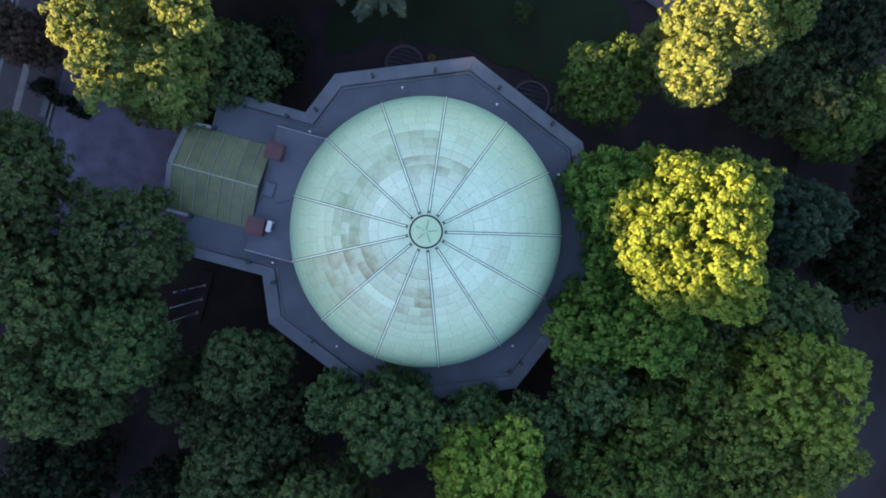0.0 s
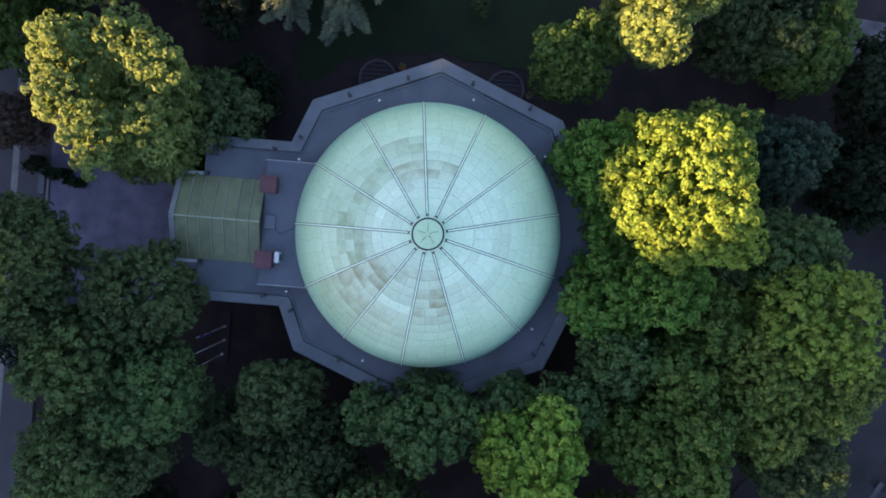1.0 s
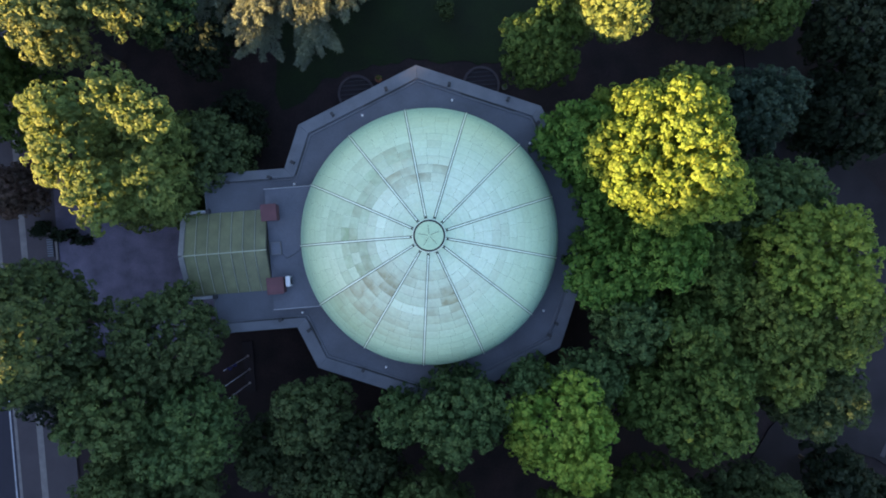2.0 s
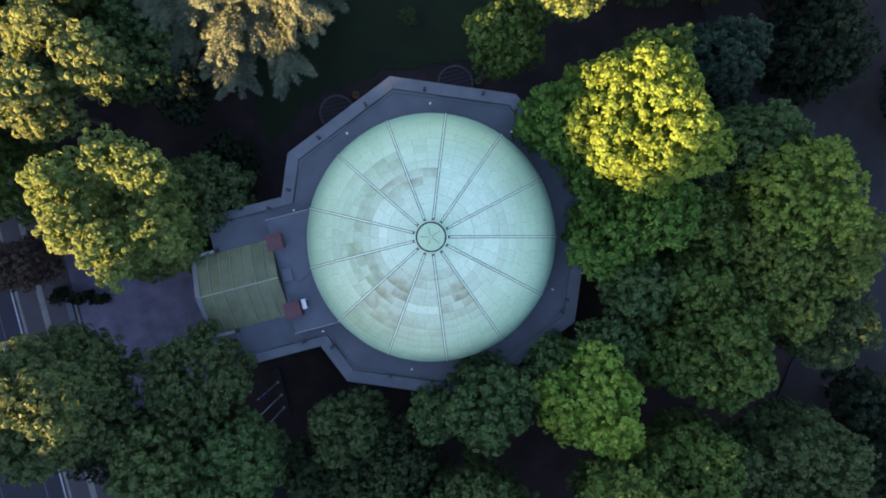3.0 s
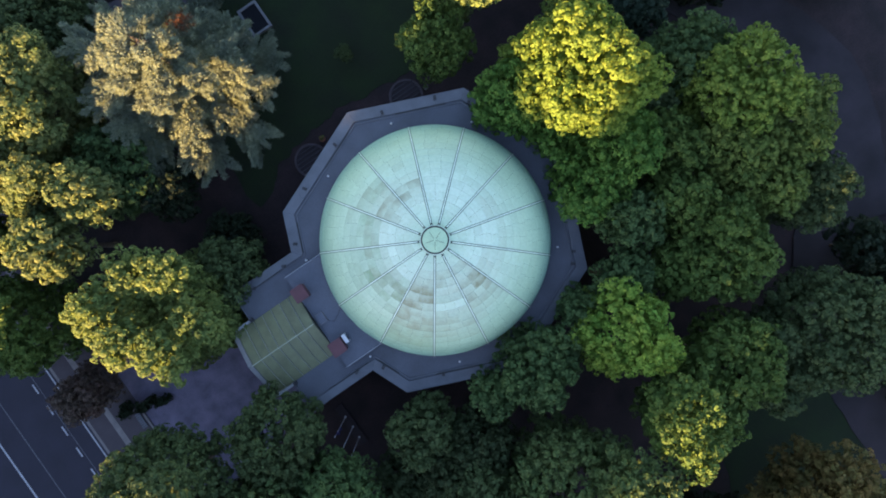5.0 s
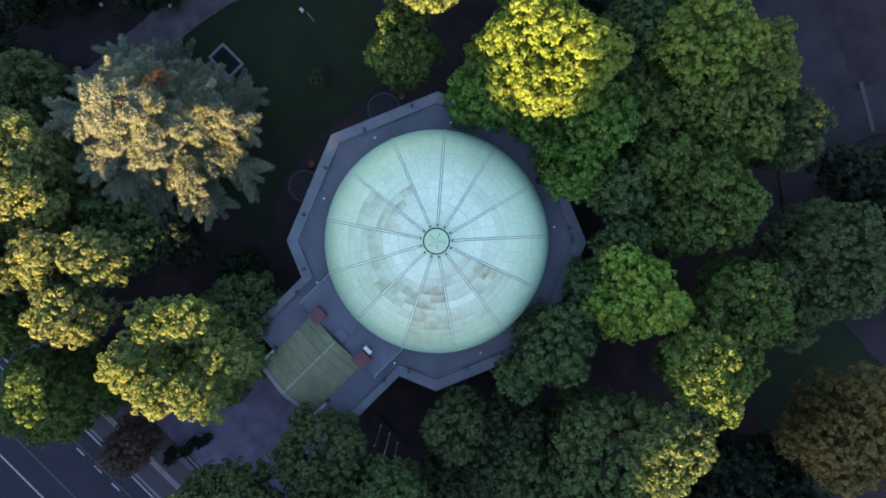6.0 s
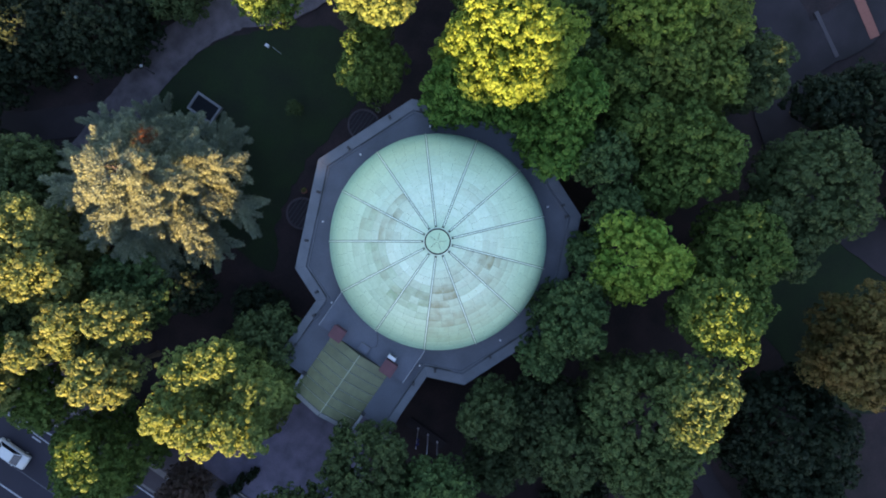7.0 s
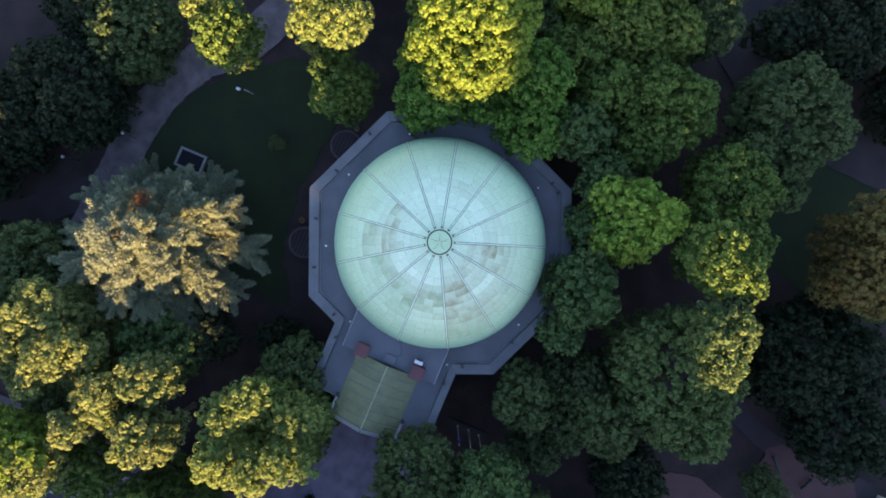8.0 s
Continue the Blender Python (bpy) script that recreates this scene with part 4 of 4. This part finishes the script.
tree(-3.0, -27.8, 7.4, 15.8, "duller", "very broad green tree with one sunlit shoulder", 1.5, depth=0.9, tops=((2.7, -27.1, 20.8, 1.9), (2.0, -28.5, 21.2, 2.0), (0.2, -28.5, 20.6, 1.8)))
tree(-7.8, -31.2, 3.7, 14.2, "duller", GREEN)
tree(11.0, -27.7, 5.0, 14.8, "linden", "green tree with sunlit yellow tufts", tops=((8.8, -24.0, 21.2, 2.0), (7.9, -26.3, 21.6, 2.0)))
tree(16.5, -26.0, 5.0, 15.6, "linden", GREEN)
tree(20.4, -29.2, 4.5, 13.2, "deep", GREEN)
tree(27.2, -29.0, 5.8, 14.2, "deep", "dull green solitary tree beside the path", 1.4)
tree(16.6, -44.0, 6.0, 14.5, "autumn", "brownish autumn-tinted tree at the lawn", 1.4)
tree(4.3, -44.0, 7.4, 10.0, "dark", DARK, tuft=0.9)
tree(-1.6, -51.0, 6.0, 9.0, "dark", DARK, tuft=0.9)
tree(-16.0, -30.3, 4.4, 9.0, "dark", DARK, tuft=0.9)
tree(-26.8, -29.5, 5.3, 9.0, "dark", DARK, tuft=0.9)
tree(-11.4, -45.3, 2.8, 7.0, "deep", "small round green tree beside the paved court", 0.9)
# east of the dome
tree(13.7, 6.9, 4.0, 14.4, "fresh", "fresh-green tree beside a taller golden one", depth=1.3)
tree(23.2, 10.2, 3.0, 13.8, "linden", GREEN, 1.1)
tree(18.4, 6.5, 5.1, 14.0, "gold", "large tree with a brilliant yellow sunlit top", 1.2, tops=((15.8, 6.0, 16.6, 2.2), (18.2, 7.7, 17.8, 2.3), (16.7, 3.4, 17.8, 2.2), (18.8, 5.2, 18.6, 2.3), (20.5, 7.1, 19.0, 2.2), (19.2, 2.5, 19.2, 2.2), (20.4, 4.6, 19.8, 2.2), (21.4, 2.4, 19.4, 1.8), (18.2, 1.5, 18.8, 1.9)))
tree(19.7, -2.1, 3.7, 15.6, "fresh", GREEN, depth=1.4)
tree(15.4, -3.9, 4.0, 14.4, "fresh", GREEN, depth=1.3)
tree(15.6, 1.2, 3.0, 12.8, "fresh", GREEN, 1.1)
tree(21.3, -10.6, 3.7, 15.2, "linden", GREEN, depth=1.4)
tree(16.8, -8.8, 3.4, 14.4, "blue", GREEN, depth=1.4)
tree(24.5, -1.4, 2.3, 12.0, "deep", GREEN)
tree(24.4, -5.8, 3.2, 14.0, "linden", GREEN, depth=1.4)
tree(27.7, -9.0, 3.5, 14.8, "olive", GREEN, depth=1.4)
tree(30.3, 0.8, 4.2, 13.8, "blue", "bluish-green tree beside a yellower one", depth=1.4)
tree(31.3, -4.1, 5.1, 16.6, "moss", "large yellowish-green tree at the park path", 1.3, depth=1.3)
tree(34.9, -9.9, 4.5, 14.4, "olive", GREEN, depth=1.4)
tree(33.8, -17.0, 4.1, 11.6, "deep", GREEN, depth=1.4)
tree(29.8, -13.6, 3.8, 13.8, "olive", GREEN, depth=1.4)
tree(22.4, -17.0, 4.7, 15.0, "linden", GREEN, 1.2, 0.84, 1.3)
tree(17.2, -15.7, 3.1, 13.2, "linden", GREEN)
tree(30.2, 9.0, 4.0, 11.5, "teal", "dark bluish tree beside the park path", 1.1)
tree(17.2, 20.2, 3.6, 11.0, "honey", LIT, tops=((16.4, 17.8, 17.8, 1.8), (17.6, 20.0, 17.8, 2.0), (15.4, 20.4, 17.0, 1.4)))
tree(11.6, 16.6, 3.8, 10.6, "linden", GREEN)
tree(21.6, 24.6, 3.9, 13.6, "olive", GREEN)
tree(27.9, 21.6, 4.2, 9.2, "deep", GREEN)
tree(33.9, 20.6, 4.4, 7.9, "linden", GREEN)
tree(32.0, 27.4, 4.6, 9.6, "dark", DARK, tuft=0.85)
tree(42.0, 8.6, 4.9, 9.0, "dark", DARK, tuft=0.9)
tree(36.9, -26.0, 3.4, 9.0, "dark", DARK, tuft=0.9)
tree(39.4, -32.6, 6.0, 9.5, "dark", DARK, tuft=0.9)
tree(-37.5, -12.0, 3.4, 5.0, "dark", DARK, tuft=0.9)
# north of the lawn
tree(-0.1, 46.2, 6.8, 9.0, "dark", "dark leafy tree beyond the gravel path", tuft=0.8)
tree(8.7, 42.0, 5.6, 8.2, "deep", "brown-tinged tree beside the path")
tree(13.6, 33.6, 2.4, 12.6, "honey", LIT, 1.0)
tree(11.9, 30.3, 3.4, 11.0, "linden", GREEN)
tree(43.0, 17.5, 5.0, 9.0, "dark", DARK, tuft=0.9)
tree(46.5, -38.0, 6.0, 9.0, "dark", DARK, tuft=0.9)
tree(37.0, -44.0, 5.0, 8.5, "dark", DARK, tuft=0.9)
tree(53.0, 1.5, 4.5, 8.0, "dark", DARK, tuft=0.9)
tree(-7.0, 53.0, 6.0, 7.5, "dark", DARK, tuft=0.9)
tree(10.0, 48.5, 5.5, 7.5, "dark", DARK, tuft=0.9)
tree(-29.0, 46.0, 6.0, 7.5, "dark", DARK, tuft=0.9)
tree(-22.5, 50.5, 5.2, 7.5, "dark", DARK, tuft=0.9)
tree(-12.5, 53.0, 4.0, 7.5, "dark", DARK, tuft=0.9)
tree(-17.6, 12.5, 3.0, 5.0, "dark", "low dark shrub beside the wing wall", 0.8, 0.55, 1.0, "shrub", "shrub")
tree(3.3, 22.9, 1.1, 3.0, "deep", "thin sapling on the lawn", 0.5, 0.4, 1.2, "sapling", "sapling")


# ---- small things ----
def flagpole(x, y, h, cloth):
    p = thing("flagpole", "pale grey flagpole with a furled blue flag" if cloth else "bare pale grey flagpole beside the hall", "flagpole", "flagpoles beside the hall", (x, y, -0.05))
    bm = bmesh.new()
    tube(bm, [(0, 0, 0), (0, 0, h * 0.5), (0, 0, h)], [0.055, 0.045, 0.03], 10)
    part("pole", bm, M_POLE, p, smooth=True)
    bm = bmesh.new()
    bmesh.ops.create_uvsphere(bm, u_segments=12, v_segments=8, radius=0.06, matrix=pose(0, 0, h + 0.08))
    part("finial", bm, M_POLE, p, smooth=True)
    bm = bmesh.new()
    tube(bm, [(0, 0, 0), (0, 0, 0.25), (0, 0, 0.3)], [0.14, 0.13, 0.08], 12)
    part("base", bm, M_POLE, p)
    if cloth:
        bm = bmesh.new()
        rows = []
        for i in range(9):
            z = h - 0.25 - 2.6 * i / 8
            rows.append([bm.verts.new((0.07 + 0.5 * u * (1 - 0.5 * i / 8), 0.12 * math.sin(6 * u + i * 0.8), z)) for u in (0, 0.25, 0.5, 0.75, 1.0)])
        for a, b in zip(rows, rows[1:]):
            for k in range(4):
                bm.faces.new((a[k], a[k + 1], b[k + 1], b[k]))
        flag = part("flag", bm, M_BLUE, p, "hanging blue flag")
        solid = flag.modifiers.new("thickness", "SOLIDIFY")
        solid.thickness = 0.01


for fx, fy, fc in ((-19.8, -10.7, True), (-19.75, -12.1, False), (-19.85, -13.5, False)):
    flagpole(fx, fy, 7.6, fc)


def basin(x0, x1, y0, y1):
    b = thing("garden_basin", "low rectangular stone-rimmed basin on the lawn", "basin", "", (0, 0, 0))
    w, h = 0.28, 0.45
    for a in ((x0, x1, y0, y0 + w), (x0, x1, y1 - w, y1), (x0, x0 + w, y0 + w, y1 - w), (x1 - w, x1, y0 + w, y1 - w)):
        part("rim", boxed(*a, 0, h, bevel=0.025), M_BASIN, b, "grey stone rim")
    part("floor", boxed(x0 + w, x1 - w, y0 + w, y1 - w, 0, 0.1), M_LEAD, b)
    part("water", boxed(x0 + w, x1 - w, y0 + w, y1 - w, 0.1, 0.3), M_WATER, b, "still dark water")


basin(-3.85, -1.4, 30.4, 33.9)


def light_well(az):
    x, y = 16.7 * math.cos(radians(az)), 16.7 * math.sin(radians(az))
    w = thing("light_well", "round stone-rimmed light well at the wall foot", "light well", "light wells of the hall", (x, y, 0))
    for k in range(10):
        bm = bmesh.new()
        a0, a1 = 2 * math.pi * k / 10 + 0.01, 2 * math.pi * (k + 1) / 10 - 0.01
        n, v = 5, []
        for i in range(n + 1):
            a = a0 + (a1 - a0) * i / n
            v.append([bm.verts.new((r * math.cos(a), r * math.sin(a), z)) for r, z in ((1.95, 0), (1.95, 0.22), (1.7, 0.22), (1.7, 0))])
        for p, q in zip(v, v[1:]):
            for i in range(4):
                bm.faces.new((p[i], p[(i + 1) % 4], q[(i + 1) % 4], q[i]))
        bm.faces.new(v[0])
        bm.faces.new(v[-1][::-1])
        part("rim_stone", bm, M_PAVE, w)
    bm = bmesh.new()
    bmesh.ops.create_cone(bm, cap_ends=True, segments=40, radius1=1.69, radius2=1.69, depth=0.1, matrix=pose(0, 0, 0.05))
    part("floor", bm, M_PATH, w)
    for k in range(7):
        yy = -1.35 + 0.45 * k
        half = math.sqrt(1.68 ** 2 - yy * yy)
        part("grate_bar", boxed(-half, half, yy - 0.04, yy + 0.04, 0.12, 0.17), M_LEAD, w)


light_well(67.0)
light_well(112.5)


def stair_rail():
    s = thing("stairwell", "sunk stairwell with a pale stone kerb on the pavement", "stairwell", "", (0, 0, 0.12))
    for a in ((-38.45, -38.2, -0.5, 3.65), (-39.6, -38.45, 3.45, 3.65)):
        part("kerb", boxed(*a, 0, 0.18, bevel=0.03), M_BAND, s, "pale stone kerb")
    part("cover", boxed(-39.35, -38.65, 1.1, 3.1, 0, 0.12, bevel=0.02), M_LEAD, s, "dark metal cover")
    for k in range(8):
        part("slat", boxed(-39.3, -38.7, 1.2 + 0.24 * k, 1.32 + 0.24 * k, 0.12, 0.15), M_GLASS, s)
    for k in range(3):
        bm = bmesh.new()
        x = -39.4 + 0.25 * k
        tube(bm, [(x, 0.6, 0), (x, 0.6, 0.85), (x, 0.45, 0.95), (x, -0.45, 0.95), (x, -0.6, 0.85), (x, -0.6, 0)], [0.025] * 6, 6)
        part("rail", bm, M_FLASH, s)


stair_rail()


for sx, sy, sr, sh in ((-39.2, 3.9, 0.9, 1.7), (-37.9, 3.3, 0.8, 1.4), (-36.6, 3.2, 1.0, 1.8), (-35.2, 2.6, 0.8, 1.3)):
    tree(sx, sy, sr, sh, "dark", "low dark shrub at the forecourt edge", 0.45, 0.42, 1.2, "shrub", "shrub")


def car(x, y):
    c = thing("car", "white car standing on the dark avenue", "car", "", (x, y, -0.02))
    prof = [(-2.15, 0.35), (-2.2, 0.6), (-2.1, 0.85), (-1.2, 0.98), (1.45, 0.98), (2.05, 0.88), (2.15, 0.6), (2.1, 0.35)]
    bm = bmesh.new()
    rows = []
    for w, inset in ((-0.88, 0.06), (-0.80, 0.0), (0.80, 0.0), (0.88, 0.06)):
        rows.append([bm.verts.new((w, yy * (1 - inset * 0.6), zz - inset * 0.8 * (zz > 0.8))) for yy, zz in prof])
    for a, b in zip(rows, rows[1:]):
        for k in range(len(prof)):
            bm.faces.new((a[k], a[(k + 1) % 8], b[(k + 1) % 8], b[k]))
    bm.faces.new(rows[0])
    bm.faces.new(rows[-1][::-1])
    bmesh.ops.bevel(bm, geom=[e for e in bm.edges], offset=0.05, segments=2, affect="EDGES")
    part("body", bm, M_CARWHITE, c, "white body", smooth=True)
    bm = bmesh.new()
    low = [(-0.76, -1.35), (0.76, -1.35), (0.76, 1.75), (-0.76, 1.75)]
    top = [(-0.60, -0.55), (0.60, -0.55), (0.60, 1.2), (-0.60, 1.2)]
    a = [bm.verts.new((*p, 0.96)) for p in low]
    b = [bm.verts.new((*p, 1.42)) for p in top]
    for k in range(4):
        bm.faces.new((a[k], a[(k + 1) % 4], b[(k + 1) % 4], b[k]))
    bm.faces.new(b)
    bm.faces.new(a[::-1])
    part("glass", bm, M_CARGLASS, c, "dark windows")
    part("roof_panel", boxed(-0.62, 0.62, -0.57, 1.22, 1.415, 1.47, bevel=0.03), M_CARWHITE, c)
    for s in (-1, 1):
        for ya, yb in ((-1.38, -0.55), (1.22, 1.78)):
            pb = bmesh.new()
            za, zb = (0.97, 1.43) if ya < 0 else (1.43, 0.97)
            xa, xb = (0.77, 0.61) if ya < 0 else (0.61, 0.77)
            bar(pb, (s * xa, ya, za), (s * xb, yb, zb), 0.07, 0.04)
            part("pillar", pb, M_CARWHITE, c)
        part("headlight", boxed(s * 0.62 - 0.16, s * 0.62 + 0.16, -2.2, -2.0, 0.62, 0.78, bevel=0.03), M_FLASH, c)
        part("mirror", boxed(s * 0.95 - 0.09, s * 0.95 + 0.09, -0.95, -0.83, 0.95, 1.07, bevel=0.02), M_CARWHITE, c)
        for yy in (-1.35, 1.35):
            wb = bmesh.new()
            bmesh.ops.create_cone(wb, cap_ends=True, segments=24, radius1=0.32, radius2=0.32, depth=0.2, matrix=pose(s * 0.80, yy, 0.32, 0, 90, 0))
            wheel = part("wheel", wb, M_TYRE, c, smooth=False)
            rb = bmesh.new()
            bmesh.ops.create_cone(rb, cap_ends=True, segments=20, radius1=0.2, radius2=0.2, depth=0.215, matrix=pose(s * 0.80, yy, 0.32, 0, 90, 0))
            part("rim", rb, M_FLASH, wheel)


car(-49.6, 27.6)


def lawn_box(x, y):
    b = thing("garden_box", "small pale grey utility box on the lawn edge", "utility box", "", (x, y, 0))
    part("body", boxed(-0.15, 0.15, -0.2, 0.2, 0, 0.45, bevel=0.03), M_POLE, b)
    part("lid", boxed(-0.18, 0.18, -0.23, 0.23, 0.45, 0.5, bevel=0.02), M_POLE, b)


lawn_box(7.75, 30.2)
bm = bmesh.new()
tube(bm, [(8.0, 29.7, 0.12), (7.9, 28.3, 0.12)], [0.03, 0.03], 8)
tagged(part("garden_pole", bm, M_FLASH, None, "short white pole lying on the lawn"), category="pole")


def flower_pot(x, y, r, material, label):
    p = thing("flower_pot", label, "flower pot", "pots beside the light wells", (x, y, 0.0))
    bm = bmesh.new()
    tube(bm, [(0, 0, -0.1), (0, 0, 0.5), (0, 0, 0.52), (0, 0, 0.6)], [r * 0.7, r, r * 1.12, r * 1.12], 16)
    part("pot", bm, material, p)
    rng = np.random.default_rng(int(abs(x) * 10))
    c = np.array((0, 0, 0.75)) + rng.normal(size=(60, 3)) * np.array((0.14, 0.14, 0.1))
    f = rng.normal(size=(60, 3))
    f /= np.linalg.norm(f, axis=1)[:, None]
    q = np.cross(f, rng.normal(size=(60, 3)))
    q /= np.linalg.norm(q, axis=1)[:, None]
    ob = new("plant", quads("plant", np.stack([c, c + f * 0.12 + q * 0.05, c + f * 0.24, c + f * 0.12 - q * 0.05], 1), LEAF["linden"]))
    ob.parent = p


flower_pot(-4.0, 16.7, 0.32, M_TERRA, "terracotta pot with a small plant by the wall")
flower_pot(8.9, 14.9, 0.28, M_BAND, "pale pot with a small plant by the wall")


def park_lamp(x, y, h):
    t = thing("park_lamp", "slim dark lamp post with a pale globe by the path", "lamp post", "lamps along the path", (x, y, -0.1))
    bm = bmesh.new()
    tube(bm, [(0, 0, 0), (0, 0, 0.35), (0, 0, 0.5), (0, 0, h)], [0.13, 0.11, 0.05, 0.04], 10)
    part("post", bm, M_LEAD, t, smooth=True)
    bm = bmesh.new()
    bmesh.ops.create_uvsphere(bm, u_segments=16, v_segments=10, radius=0.2, matrix=pose(0, 0, h + 0.17))
    part("globe", bm, M_FLASH, t, "pale unlit globe", smooth=True)
    part("collar", boxed(-0.07, 0.07, -0.07, 0.07, h - 0.05, h + 0.03, bevel=0.01), M_LEAD, t)


park_lamp(-2.7, 39.6, 3.2)
park_lamp(-8.0, 45.0, 3.2)


def park_bench(x, y, turn):
    t = thing("bench", "dark slatted bench on the paved court", "bench", "benches of the court")
    for k in range(4):
        part("seat_slat", boxed(-0.9, 0.9, -0.25 + 0.12 * k, -0.16 + 0.12 * k, 0.42, 0.46, bevel=0.008), M_LEAD, t)
    for k in range(3):
        part("back_slat", boxed(-0.9, 0.9, 0.24 + 0.02 * k, 0.27 + 0.02 * k, 0.52 + 0.13 * k, 0.62 + 0.13 * k, bevel=0.008), M_LEAD, t)
    for sx in (-0.7, 0.7):
        part("frame", box(boxed(sx - 0.03, sx + 0.03, -0.24, -0.18, 0, 0.42), sx - 0.03, sx + 0.03, 0.2, 0.26, 0, 0.9), M_LEAD, t)
    t.matrix_world = pose(x, y, 0.05, 0, 0, turn)
    return t


park_bench(-8.6, -48.2, 40)
park_bench(-9.6, -52.6, -25)


def pavilion(x0, x1, y0, y1, h):
    p = thing("pavilion", "low pale pavilion with a flat roof by the court", "building")
    part("wall", boxed(x0, x1, y0, y1, -0.1, h), M_WALL, p, "pale rendered wall")
    part("roof", boxed(x0 - 0.3, x1 + 0.3, y0 - 0.3, y1 + 0.3, h, h + 0.25, bevel=0.03), M_FLASH, p, "pale flat roof")
    for k in range(4):
        yy = y1 - 1.6 - 2.2 * k
        win = part("window", boxed(x1 - 0.02, x1 + 0.04, yy - 0.6, yy + 0.6, 0.9, 2.3), M_FLASH, p)
        part("pane", boxed(x1 + 0.04, x1 + 0.06, yy - 0.5, yy + 0.5, 1.0, 2.2), M_CARGLASS, win)


pavilion(-16.0, -7.4, -72.0, -61.4, 3.4)
